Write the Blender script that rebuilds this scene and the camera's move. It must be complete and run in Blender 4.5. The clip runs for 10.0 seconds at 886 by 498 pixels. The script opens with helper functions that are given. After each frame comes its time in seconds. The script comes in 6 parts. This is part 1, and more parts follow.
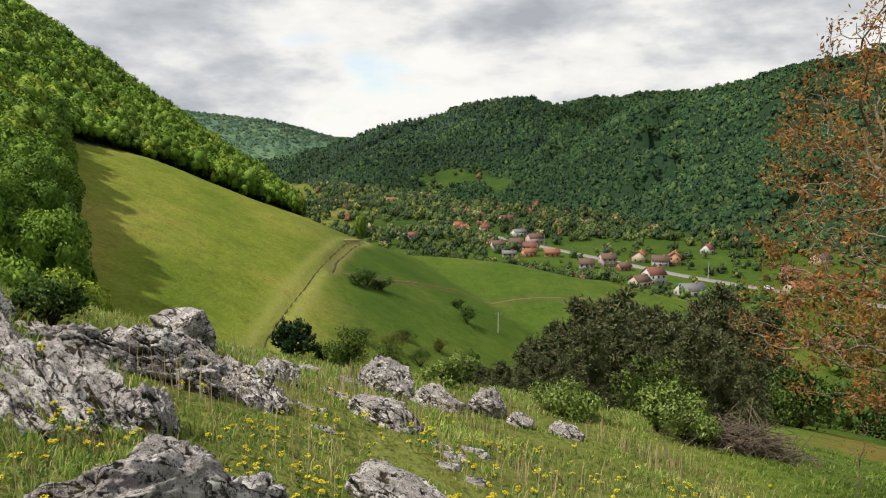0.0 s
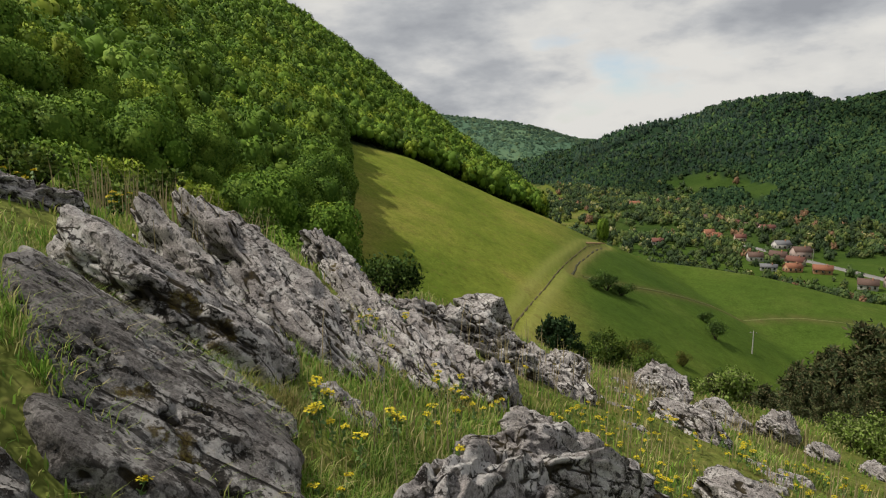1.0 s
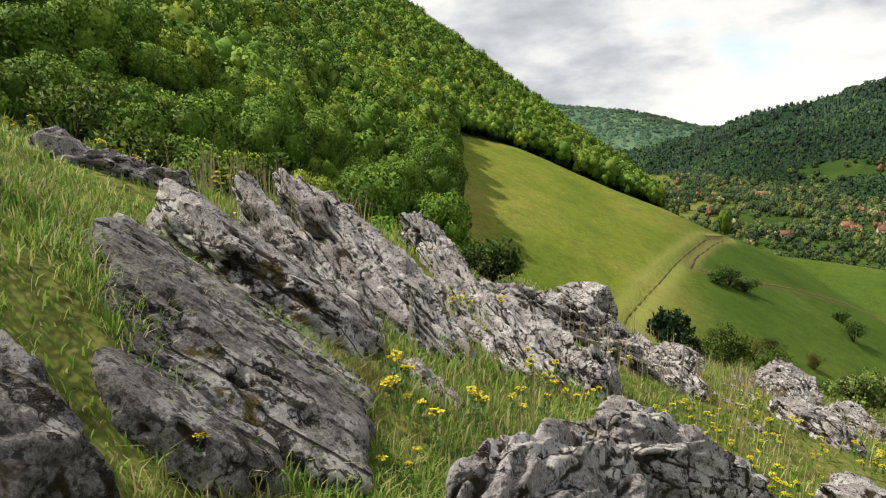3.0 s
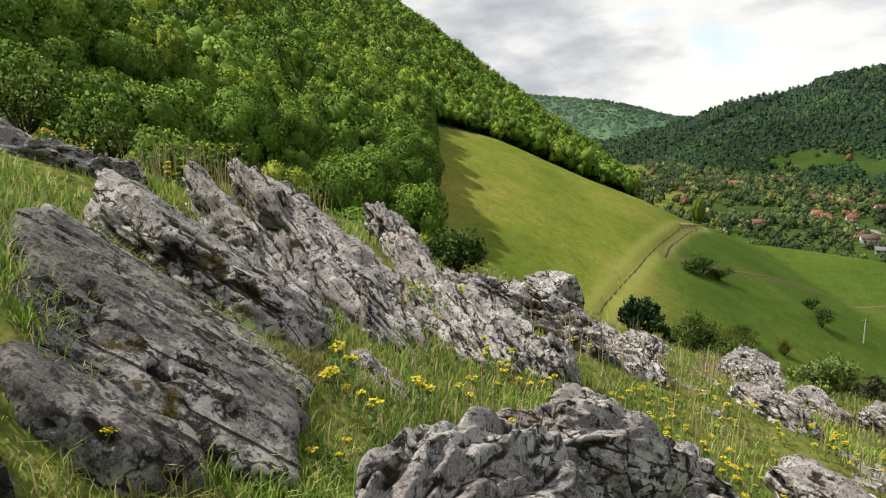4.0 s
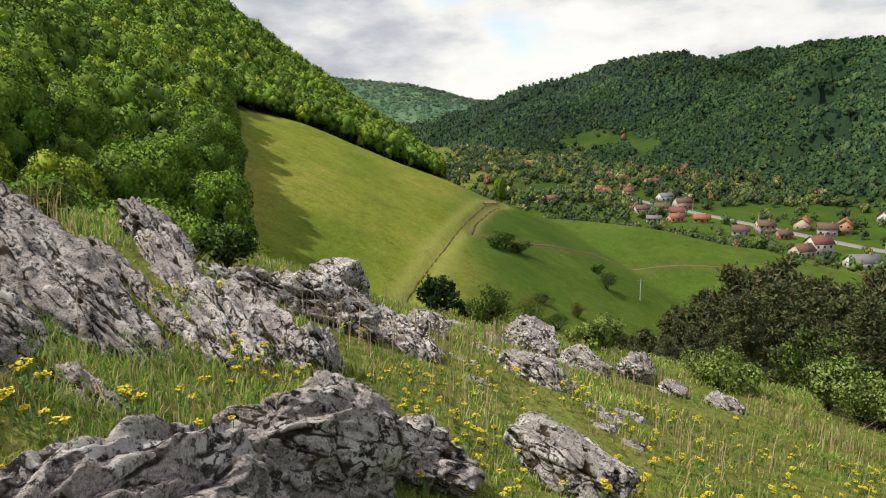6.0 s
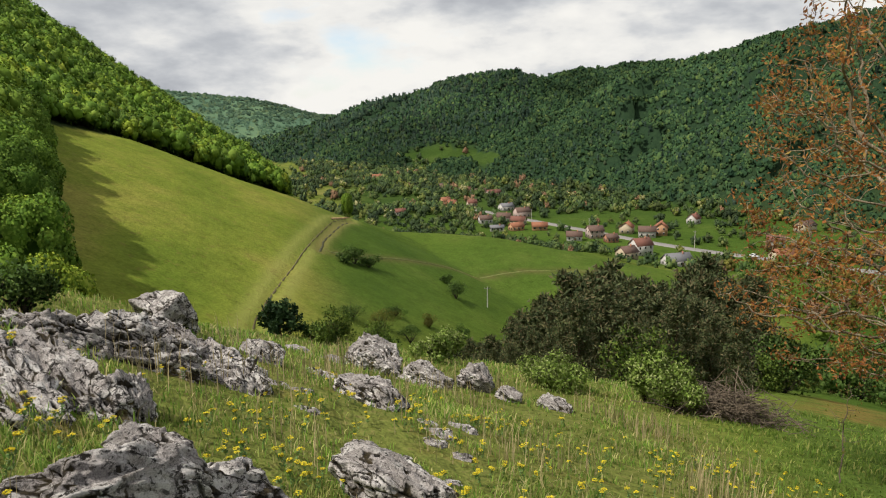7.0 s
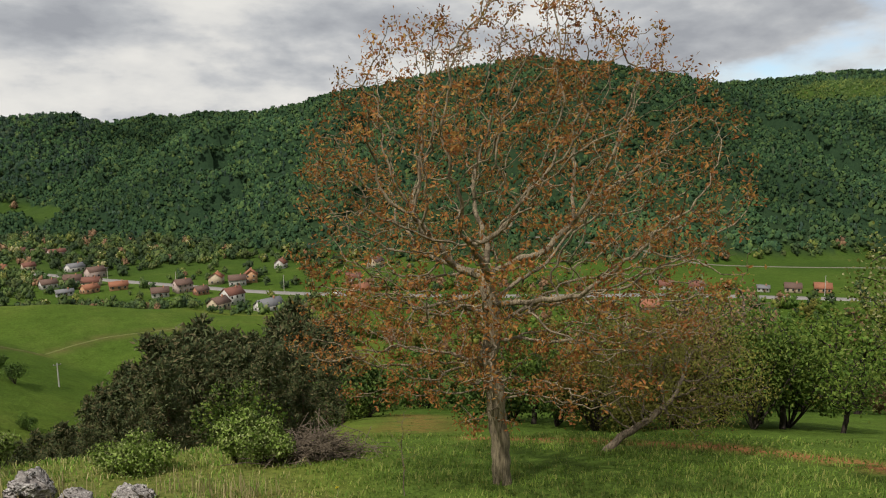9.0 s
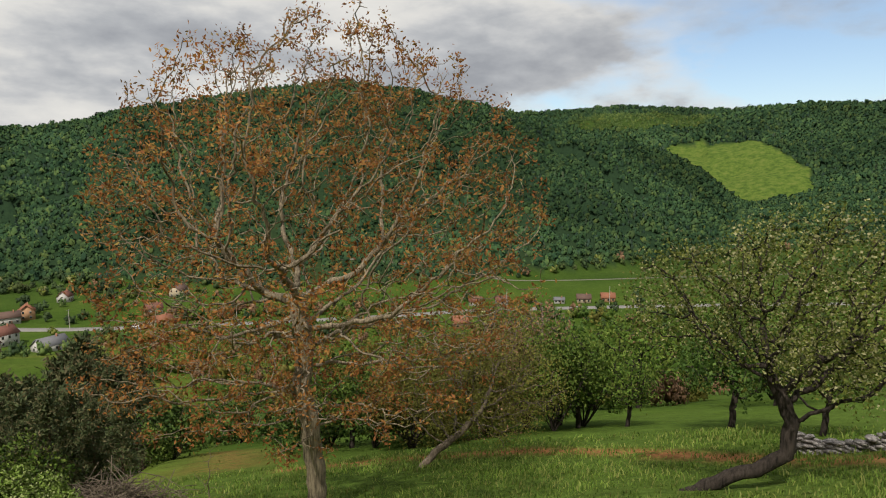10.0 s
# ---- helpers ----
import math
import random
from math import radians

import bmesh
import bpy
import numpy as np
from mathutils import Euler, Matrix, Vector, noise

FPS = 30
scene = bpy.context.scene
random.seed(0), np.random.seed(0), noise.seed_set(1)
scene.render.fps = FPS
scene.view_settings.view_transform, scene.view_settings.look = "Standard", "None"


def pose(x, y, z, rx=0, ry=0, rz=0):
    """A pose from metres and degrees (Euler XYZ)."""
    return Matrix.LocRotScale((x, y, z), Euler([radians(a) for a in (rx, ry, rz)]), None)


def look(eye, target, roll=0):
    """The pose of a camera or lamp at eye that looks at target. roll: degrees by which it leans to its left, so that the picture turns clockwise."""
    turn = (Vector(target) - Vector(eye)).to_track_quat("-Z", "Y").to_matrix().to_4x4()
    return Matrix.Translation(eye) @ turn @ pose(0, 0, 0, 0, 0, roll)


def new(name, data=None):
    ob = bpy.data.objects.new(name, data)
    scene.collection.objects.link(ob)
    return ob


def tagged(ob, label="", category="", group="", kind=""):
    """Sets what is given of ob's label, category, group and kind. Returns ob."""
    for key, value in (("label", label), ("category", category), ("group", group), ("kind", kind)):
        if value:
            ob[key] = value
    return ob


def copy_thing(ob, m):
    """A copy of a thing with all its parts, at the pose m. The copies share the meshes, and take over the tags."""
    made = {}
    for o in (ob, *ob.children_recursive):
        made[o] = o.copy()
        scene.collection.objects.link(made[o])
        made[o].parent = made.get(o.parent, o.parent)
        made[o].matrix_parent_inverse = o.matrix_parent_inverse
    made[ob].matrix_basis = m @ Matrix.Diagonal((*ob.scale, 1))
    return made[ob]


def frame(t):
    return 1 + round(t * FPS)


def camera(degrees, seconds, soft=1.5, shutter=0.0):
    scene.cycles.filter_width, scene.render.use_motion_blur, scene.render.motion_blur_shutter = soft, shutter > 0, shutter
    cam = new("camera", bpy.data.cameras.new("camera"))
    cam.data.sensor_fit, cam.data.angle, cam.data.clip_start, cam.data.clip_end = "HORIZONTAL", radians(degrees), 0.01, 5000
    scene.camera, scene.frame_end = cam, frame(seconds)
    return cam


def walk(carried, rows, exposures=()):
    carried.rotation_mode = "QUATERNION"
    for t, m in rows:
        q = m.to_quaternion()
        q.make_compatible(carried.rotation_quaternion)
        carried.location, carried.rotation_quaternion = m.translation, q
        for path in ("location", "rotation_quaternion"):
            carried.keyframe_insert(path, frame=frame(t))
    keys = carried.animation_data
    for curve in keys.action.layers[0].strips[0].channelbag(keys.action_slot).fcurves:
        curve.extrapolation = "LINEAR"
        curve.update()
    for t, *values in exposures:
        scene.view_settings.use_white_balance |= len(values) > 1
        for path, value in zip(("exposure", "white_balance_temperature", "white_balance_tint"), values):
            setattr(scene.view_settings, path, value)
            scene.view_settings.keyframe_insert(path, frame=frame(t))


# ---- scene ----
cam = camera(68.1, 10.0, soft=1.1)
METRES, EYE, TILT, LEAN, TURN = 3.0, 1.6, -9.0, 0.0, 0.0
ROWS = [
    (0.0, 0.0, 0.0, 0.0, 0.0, 0.0, -0.0),
    (0.5, -0.152, -0.034, -0.0093, 11.07, 0.14, -2.03),
    (1.0, -0.2986, -0.0586, -0.0424, 20.57, -0.45, -3.26),
    (1.5, -0.3377, -0.0533, -0.081, 26.11, -0.78, -3.56),
    (2.0, -0.3219, -0.0405, -0.073, 29.28, -1.09, -3.6),
    (3.5, -0.2589, 0.0199, -0.0702, 30.14, -2.06, -3.48),
    (4.0, -0.2354, 0.0343, -0.0698, 28.19, -2.45, -3.2),
    (4.5, -0.2045, 0.0517, -0.0701, 25.19, -2.85, -2.73),
    (5.0, -0.1705, 0.0678, -0.0672, 21.54, -3.34, -2.17),
    (6.5, -0.0194, 0.0643, -0.0265, 5.91, -2.81, 0.23),
    (7.0, 0.0246, 0.0378, -0.0005, -1.06, -2.13, 1.35),
    (7.5, 0.0625, 0.0086, 0.0357, -8.31, -1.51, 2.55),
    (8.0, 0.0852, -0.0039, 0.0697, -16.86, -1.1, 3.73),
    (8.5, 0.1201, -0.024, 0.0761, -26.29, -0.69, 5.1),
    (9.0, 0.146, -0.0435, 0.0777, -35.89, -0.34, 6.29),
    (9.5, 0.1572, -0.0602, 0.0783, -44.64, -0.35, 7.1),
    (10.0, 0.1622, -0.0646, 0.0767, -52.12, -0.42, 7.81),
]
walk(cam, [(t, pose(0, 0, EYE, TILT, LEAN, TURN) @ pose(METRES * x, METRES * y, METRES * z, 90 + pitch, roll, yaw)) for t, x, y, z, yaw, pitch, roll in ROWS],
     exposures=[(0.0, 0.06), (0.5, -0.32), (1.0, -0.36), (1.5, -0.14), (2.0, 0.10), (3.5, 0.18), (5.0, 0.12), (6.5, 0.06), (7.5, -0.12), (8.5, -0.22), (9.3, -0.26), (10.0, -0.27)])

# ---- world, sun ----
CLOUD_SHIFT = (3.7, 1.3, 0.0)
SUN_AZ, SUN_EL = -108.0, 55.0         # the sun stands to the left and a little behind
world = bpy.data.worlds.new("world")
scene.world = world
world.use_nodes = True
wn, wl = world.node_tree.nodes, world.node_tree.links
wn.clear()


def wnode(kind, **sets):
    n = wn.new(kind)
    for k, v in sets.items():
        n.inputs[k].default_value = v
    return n


def wmath(op, a, b=None):
    n = wn.new("ShaderNodeMath")
    n.operation = op
    for i, v in enumerate((a, b)):
        if v is None:
            continue
        if isinstance(v, (int, float)):
            n.inputs[i].default_value = v
        else:
            wl.new(v, n.inputs[i])
    return n.outputs[0]


def wramp(fac, stops):
    n = wn.new("ShaderNodeValToRGB")
    for e in list(n.color_ramp.elements)[1:]:
        n.color_ramp.elements.remove(e)
    for i, (p, c) in enumerate(stops):
        e = n.color_ramp.elements[0] if i == 0 else n.color_ramp.elements.new(p)
        e.position, e.color = p, (*c, 1)
    wl.new(fac, n.inputs[0])
    return n.outputs[0]


def build_world():
    tc = wn.new("ShaderNodeTexCoord")
    sep = wn.new("ShaderNodeSeparateXYZ")
    wl.new(tc.outputs["Generated"], sep.inputs[0])
    # the clouds lie on a level sheet, so that they draw together towards the horizon
    far = wmath("ADD", wmath("MAXIMUM", sep.outputs[2], 0.0), 0.5)
    comb = wn.new("ShaderNodeCombineXYZ")
    wl.new(wmath("DIVIDE", sep.outputs[0], far), comb.inputs[0])
    wl.new(wmath("DIVIDE", sep.outputs[1], far), comb.inputs[1])
    wl.new(wmath("MULTIPLY", sep.outputs[2], 2.6), comb.inputs[2])

    def layer(scale, detail, rough, shift, dist=0.0):
        n = wnode("ShaderNodeTexNoise", Scale=scale, Detail=detail, Roughness=rough, Distortion=dist)
        mp = wn.new("ShaderNodeMapping")
        mp.inputs["Location"].default_value = shift
        wl.new(comb.outputs[0], mp.inputs[0])
        wl.new(mp.outputs[0], n.inputs["Vector"])
        return n.outputs[0]

    big = layer(1.9, 9.0, 0.52, CLOUD_SHIFT)
    lit = layer(1.9, 9.0, 0.52, tuple(c + d for c, d in zip(CLOUD_SHIFT, (0.16, 0.03, -0.10))))
    fine = layer(4.6, 8.0, 0.55, (8.1, 2.2, 0.0))
    sky = wn.new("ShaderNodeTexSky")
    sky.sky_type, sky.sun_disc = "NISHITA", False
    sky.sun_elevation, sky.sun_rotation = radians(SUN_EL), radians(SUN_AZ)
    blue = wn.new("ShaderNodeBackground")
    blue.inputs["Strength"].default_value = 0.18
    wl.new(sky.outputs[0], blue.inputs["Color"])
    # sunlit rims towards the sun, grey bases where the cloud is thick
    relief = wmath("ADD", wmath("MULTIPLY", wmath("SUBTRACT", lit, big), 1.3), wmath("MULTIPLY", wmath("SUBTRACT", fine, 0.5), 0.75))
    body = wmath("SUBTRACT", 0.62, wmath("MULTIPLY", wmath("SUBTRACT", big, 0.45), 0.75))
    shade = wramp(wmath("ADD", body, relief), [(0.30, (0.46, 0.48, 0.52)), (0.46, (0.60, 0.62, 0.65)), (0.58, (0.76, 0.77, 0.78)), (0.70, (0.95, 0.94, 0.91)), (0.85, (1.05, 1.03, 0.98))])
    cloud = wn.new("ShaderNodeBackground")
    cloud.inputs["Strength"].default_value = 0.90
    wl.new(shade, cloud.inputs["Color"])
    # the sky clears to the right of the valley
    open_sky = wmath("MULTIPLY", wmath("MAXIMUM", wmath("SUBTRACT", sep.outputs[0], 0.62), 0.0), 0.66)
    cover = wramp(wmath("SUBTRACT", big, open_sky), [(0.20, (0, 0, 0)), (0.33, (1, 1, 1))])
    mix = wn.new("ShaderNodeMixShader")
    wl.new(cover, mix.inputs[0])
    wl.new(blue.outputs[0], mix.inputs[1])
    wl.new(cloud.outputs[0], mix.inputs[2])
    out = wn.new("ShaderNodeOutputWorld")
    wl.new(mix.outputs[0], out.inputs[0])


build_world()
sun = new("sun", bpy.data.lights.new("sun", "SUN"))
sun.data.energy, sun.data.angle, sun.data.color = 5.0, radians(1.5), (1.0, 0.93, 0.82)
a, e = radians(SUN_AZ), radians(SUN_EL)
sun.matrix_world = look((0, 0, 300), Vector((0, 0, 300)) - Vector((math.sin(a) * math.cos(e), math.cos(a) * math.cos(e), math.sin(e))))


# ---- materials ----
class Mat:
    """A node material with short ways to add noise, ramps and bump."""

    def __init__(self, name, rough=0.8, spec=0.3):
        self.m = bpy.data.materials.new(name)
        self.m.use_nodes = True
        self.n, self.l = self.m.node_tree.nodes, self.m.node_tree.links
        self.b = self.n["Principled BSDF"]
        self.b.inputs["Roughness"].default_value = rough
        self.b.inputs["Specular IOR Level"].default_value = spec
        self.tc = self.n.new("ShaderNodeTexCoord")

    def put(self, sock, v):
        if hasattr(v, "is_linked"):
            self.l.new(v, sock)
        elif isinstance(v, tuple) and len(v) == 3 and sock.type == "RGBA":
            sock.default_value = (*v, 1)
        else:
            sock.default_value = v

    def noise(self, scale, detail=4.0, rough=0.55, stretch=(1, 1, 1), turn=(0, 0, 0), space="Object", dist=0.0):
        mp = self.n.new("ShaderNodeMapping")
        mp.inputs["Scale"].default_value = stretch
        mp.inputs["Rotation"].default_value = [radians(v) for v in turn]
        self.l.new(self.tc.outputs[space], mp.inputs[0])
        t = self.n.new("ShaderNodeTexNoise")
        for k, v in (("Scale", scale), ("Detail", detail), ("Roughness", rough), ("Distortion", dist)):
            t.inputs[k].default_value = v
        self.l.new(mp.outputs[0], t.inputs["Vector"])
        return t.outputs[0]

    def voronoi(self, scale, feature="F1", stretch=(1, 1, 1), turn=(0, 0, 0), warp=None):
        mp = self.n.new("ShaderNodeMapping")
        mp.inputs["Scale"].default_value = stretch
        mp.inputs["Rotation"].default_value = [radians(v) for v in turn]
        self.l.new(self.tc.outputs["Object"], mp.inputs[0])
        v = self.n.new("ShaderNodeTexVoronoi")
        v.feature = feature
        v.inputs["Scale"].default_value = scale
        if warp is not None:
            ad = self.n.new("ShaderNodeVectorMath")
            self.l.new(mp.outputs[0], ad.inputs[0])
            self.l.new(self.math("MULTIPLY", warp, 0.25), ad.inputs[1])
            self.l.new(ad.outputs[0], v.inputs["Vector"])
        else:
            self.l.new(mp.outputs[0], v.inputs["Vector"])
        return v.outputs["Distance"]

    def attr(self, name):
        a = self.n.new("ShaderNodeAttribute")
        a.attribute_name = name
        return a.outputs["Fac"]

    def island(self):
        return self.n.new("ShaderNodeNewGeometry").outputs["Random Per Island"]

    def rand(self):
        return self.n.new("ShaderNodeObjectInfo").outputs["Random"]

    def math(self, op, a, b=0.0):
        n = self.n.new("ShaderNodeMath")
        n.operation = op
        self.put(n.inputs[0], a)
        self.put(n.inputs[1], b)
        return n.outputs[0]

    def ramp(self, fac, stops):
        n = self.n.new("ShaderNodeValToRGB")
        for e in list(n.color_ramp.elements)[1:]:
            n.color_ramp.elements.remove(e)
        for i, (p, c) in enumerate(stops):
            e = n.color_ramp.elements[0] if i == 0 else n.color_ramp.elements.new(p)
            c = c if isinstance(c, tuple) else (c, c, c)
            e.position, e.color = p, (*c, 1)
        self.l.new(fac, n.inputs[0])
        return n.outputs[0]

    def mix(self, fac, a, b, kind="MIX"):
        n = self.n.new("ShaderNodeMix")
        n.data_type, n.blend_type = "RGBA", kind
        self.put(n.inputs[0], fac)
        self.put(n.inputs[6], a)
        self.put(n.inputs[7], b)
        return n.outputs[2]

    def color(self, c):
        self.put(self.b.inputs["Base Color"], c)
        return self

    def bump(self, h, strength=0.5, distance=0.02):
        n = self.n.new("ShaderNodeBump")
        n.inputs["Strength"].default_value = strength
        n.inputs["Distance"].default_value = distance
        self.l.new(h, n.inputs["Height"])
        self.l.new(n.outputs[0], self.b.inputs["Normal"])
        return self

    def leafy(self, c, amount=0.35):
        """Thin leaves let some light through."""
        t = self.n.new("ShaderNodeBsdfTranslucent")
        self.put(t.inputs["Color"], c)
        mx = self.n.new("ShaderNodeMixShader")
        mx.inputs[0].default_value = amount
        self.l.new(self.b.outputs[0], mx.inputs[1])
        self.l.new(t.outputs[0], mx.inputs[2])
        self.l.new(mx.outputs[0], self.n["Material Output"].inputs[0])
        return self


def foliage(name, tones, patch=0.03, leaf=0.3, dry=None, spec=0.2, trees=""):
    """Leaves in several tones: by clump, over the stand in patches, and from tree to tree ("tone": by the tree, "object": by the thing)."""
    m = Mat(name, 0.7, spec)
    k = len(tones) - 1
    c = m.ramp(m.island(), [(i / k * 0.9 + 0.05, t) for i, t in enumerate(tones)])
    big = m.ramp(m.noise(patch, 3.0), [(0.3, 0.55), (0.7, 1.35)])
    if dry:
        c = m.mix(m.ramp(m.noise(1.6, 5.0, 0.65), [(0.55, 0.0), (0.66, 0.7)]), c, m.ramp(m.island(), [(0.2, (dry[0] * 0.55, dry[1] * 0.5, dry[2] * 0.5)), (0.8, dry)]))
    c = m.mix(1.0, c, big, "MULTIPLY")
    if trees:
        own = m.attr("tone") if trees == "tone" else m.rand()
        c = m.mix(1.0, c, m.ramp(own, [(0.0, (0.62, 0.68, 0.70)), (0.3, (0.85, 0.90, 0.80)), (0.55, (1.0, 1.0, 1.0)), (0.8, (1.25, 1.18, 1.0)), (0.95, (1.5, 1.22, 0.95))]), "MULTIPLY")
    m.color(c)
    if leaf:
        m.leafy(c, leaf)
    return m.m


def plain(name, c, rough=0.8, var=0.25, scale=6.0, bump=0.0, spec=0.3, metal=0.0):
    m = Mat(name, rough, spec)
    n = m.noise(scale, 6.0, 0.6)
    n2 = m.noise(scale * 9, 3.0, 0.6)
    f = m.mix(0.4, m.ramp(n, [(0.3, 1 - var), (0.7, 1 + var)]), m.ramp(n2, [(0.3, 1 - var), (0.7, 1 + var)]))
    m.color(m.mix(1.0, c, f, "MULTIPLY"))
    m.b.inputs["Metallic"].default_value = metal
    if bump:
        m.bump(n2, bump, 0.02)
    return m.m


# ---- ground ----
def lattice(ix, iy, seed):
    h = (ix * 374761393 + iy * 668265263 + seed * 974711) & 0x7FFFFFFF
    h = ((h ^ (h >> 13)) * 1274126177) & 0x7FFFFFFF
    return ((h ^ (h >> 16)) & 0xFFFF) / 65535.0


def vnoise(x, y, seed=0):
    x, y = np.asarray(x, float), np.asarray(y, float)
    ix, iy = np.floor(x).astype(np.int64), np.floor(y).astype(np.int64)
    fx, fy = x - ix, y - iy
    fx, fy = fx * fx * (3 - 2 * fx), fy * fy * (3 - 2 * fy)
    a, b = lattice(ix, iy, seed), lattice(ix + 1, iy, seed)
    c, d = lattice(ix, iy + 1, seed), lattice(ix + 1, iy + 1, seed)
    return (a + (b - a) * fx) * (1 - fy) + (c + (d - c) * fx) * fy


def fbm(x, y, seed=0, octaves=4):
    s, amp = 0.0, 0.5
    for o in range(octaves):
        s = s + amp * (vnoise(x, y, seed + o) - 0.5)
        x, y, amp = x * 2.03 + 5.1, y * 2.03 + 9.7, amp * 0.5
    return s


def smin(a, b, k):
    return -np.logaddexp(-a / k, -b / k) * k


def smax(a, b, k):
    return np.logaddexp(a / k, b / k) * k


def polar(az, d, z):
    return (d * math.sin(radians(az)), d * math.cos(radians(az)), z)


def along(line, x, y):
    """Distance from a line of points, and the height of its nearest point."""
    best, zz = np.full(np.shape(x), 1e9), np.zeros(np.shape(x))
    for (x0, y0, z0), (x1, y1, z1) in zip(line, line[1:]):
        dx, dy = x1 - x0, y1 - y0
        u = np.clip(((x - x0) * dx + (y - y0) * dy) / (dx * dx + dy * dy), 0, 1)
        d = np.hypot(x - x0 - u * dx, y - y0 - u * dy)
        zz = np.where(d < best, z0 + u * (z1 - z0), zz)
        best = np.minimum(d, best)
    return best, zz


def ridge(line, x, y, slope, top):
    """A crest line with flanks that fall evenly from every stretch of it."""
    best = np.full(np.shape(x), -1e9)
    for k, ((x0, y0, z0), (x1, y1, z1)) in enumerate(zip(line, line[1:])):
        dx, dy = x1 - x0, y1 - y0
        u = np.clip(((x - x0) * dx + (y - y0) * dy) / (dx * dx + dy * dy), 0, 1)
        d = np.hypot(x - x0 - u * dx, y - y0 - u * dy)
        sl = slope[k] if isinstance(slope, tuple) else slope
        best = np.maximum(best, z0 + u * (z1 - z0) - sl * (np.sqrt(d * d + top * top) - top))
    return best


VALLEY = -60.0
# rows of azimuth, slope to the eye in degrees, distance and fall, for the crests of the near hills
LEFT_HILL = ((-110, 22, 300, 0.5), (-64, 19, 330, 0.46), (-45, 14.6, 370, 0.38), (-35, 10.9, 395, 0.32), (-32, 9.2, 400, 0.29), (-27.4, 6.0, 400, 0.25), (-24.5, 3.75, 395, 0.21), (-21.4, 1.55, 385, 0.18), (-18.2, -1.0, 370, 0.14), (-15.1, -3.1, 350, 0.12), (-13, -5.2, 320, 0.12), (-11.8, -7.4, 290, 0.15), (-10.3, -12, 280, 0.5), (0, -14, 280, 0.5))
BROW = ((-110, 20, 160, 0.0), (-36, 20, 180, 0.0), (-32, 1.5, 195, 0.05), (-30, 0.38, 200, 0.10), (-27, -0.1, 205, 0.10), (-24, -0.75, 208, 0.10), (-20, -2.75, 210, 0.10), (-16.5, -4.3, 212, 0.10), (-12, -6.0, 215, 0.10), (-7.6, -8.05, 218, 0.10), (-3, -9.2, 226, 0.08), (5.4, -10.05, 235, 0.05), (11.8, -11.05, 225, 0.05), (20, -11.0, 225, 0.0), (110, -11, 225, 0.0))
MEADOW = [polar(-60, 130, 8), polar(-30, 205, 3), polar(-24, 230, -3), polar(-16.5, 275, -17), polar(-12, 290, -31), polar(-7.6, 260, -36), polar(3, 240, -40), polar(15.6, 215, -48), polar(20, 200, -56)]
MEADOW_FALL = (0.5, 0.52, 0.52, 0.5, 0.42, 0.30, 0.28, 0.26)


def fan(rows, x, y, top):
    """A hill whose crest curves round the spur, falling to the front and to the back; with no rounding, a brow that the land keeps below."""
    R = np.array(rows, float)
    g = np.arange(-112.0, 112.0, 0.25)
    k = np.exp(-(np.arange(-6, 7) / 3.0) ** 2)
    k /= k.sum()
    el, rr, fall = [np.convolve(np.pad(np.interp(g, R[:, 0], R[:, c]), 6, "edge"), k, "valid") for c in (1, 2, 3)]
    az, r = np.degrees(np.arctan2(x, y)), np.hypot(x, y)
    rc, sl = np.interp(az, g, rr), np.interp(az, g, fall)
    rise = np.tan(np.radians(np.interp(az, g, el)))
    d = np.abs(r - rc)
    if top:
        return 1.6 + rc * rise - sl * (np.sqrt(d * d + top * top) - top)
    return 1.6 + r * rise - sl * np.maximum(0, r - rc) - 0.012 * np.maximum(0, rc - r)


def crest(rows, tree=0.0):
    """A crest line from rows of azimuth, slope to the eye in degrees and distance, lowered by the height of its trees."""
    return [polar(az, d, 1.6 + d * math.tan(radians(el)) - tree) for az, el, d in rows]


# the long wooded hill at the valley's end, a hill behind it, and the dome whose spur comes down in front of both
MID_HILL = crest([(-18, -2.6, 1480), (-14.6, -1.3, 1400), (-10.1, -0.16, 1300), (-5.8, 1.08, 1220), (-1.3, 2.44, 1180), (3.3, 3.76, 1150), (6.6, 4.14, 1130), (9.2, 3.15, 1150), (13, 2.2, 1200)], 9)
BACK_HILL = crest([(9.0, 1.8, 1480), (11.5, 3.45, 1450), (13.1, 3.8, 1430), (14.5, 3.75, 1420), (17.1, 4.09, 1400), (20, 4.1, 1400), (24, 4.2, 1400)], 5)
DOME = crest([(5.2, -4.4, 690), (6.4, -2.32, 720), (8.4, -1.02, 740), (11.8, 0.39, 765), (15.7, 2.05, 790), (19.4, 4.0, 800), (23, 4.76, 800), (28.2, 5.98, 780), (34, 7.1, 762), (38.2, 7.84, 752), (43.8, 8.6, 745), (48.6, 7.92, 750), (54.8, 6.7, 760), (60.6, 5.4, 770), (66.7, 3.12, 760), (72.1, 0.7, 740), (76, -2.05, 715), (78, -4.2, 690)], 5)
RIGHT_HILL = crest([(50, 5.0, 1700), (60.6, 5.5, 1560), (67.6, 5.8, 1500), (76.2, 5.13, 1460), (81.3, 5.31, 1430), (86.2, 5.05, 1400), (110, 6.0, 1300)], 5)
FAR_HILL = [polar(-40, 2600, 160), polar(-21.4, 2500, 117), polar(-16.2, 2450, 92), polar(-12.6, 2400, 46), polar(-9.2, 2400, 0), polar(-7, 2400, -40)]
LAST_HILL = [polar(-14, 3900, 60), polar(-9, 3800, 42), polar(-2, 3900, 0)]
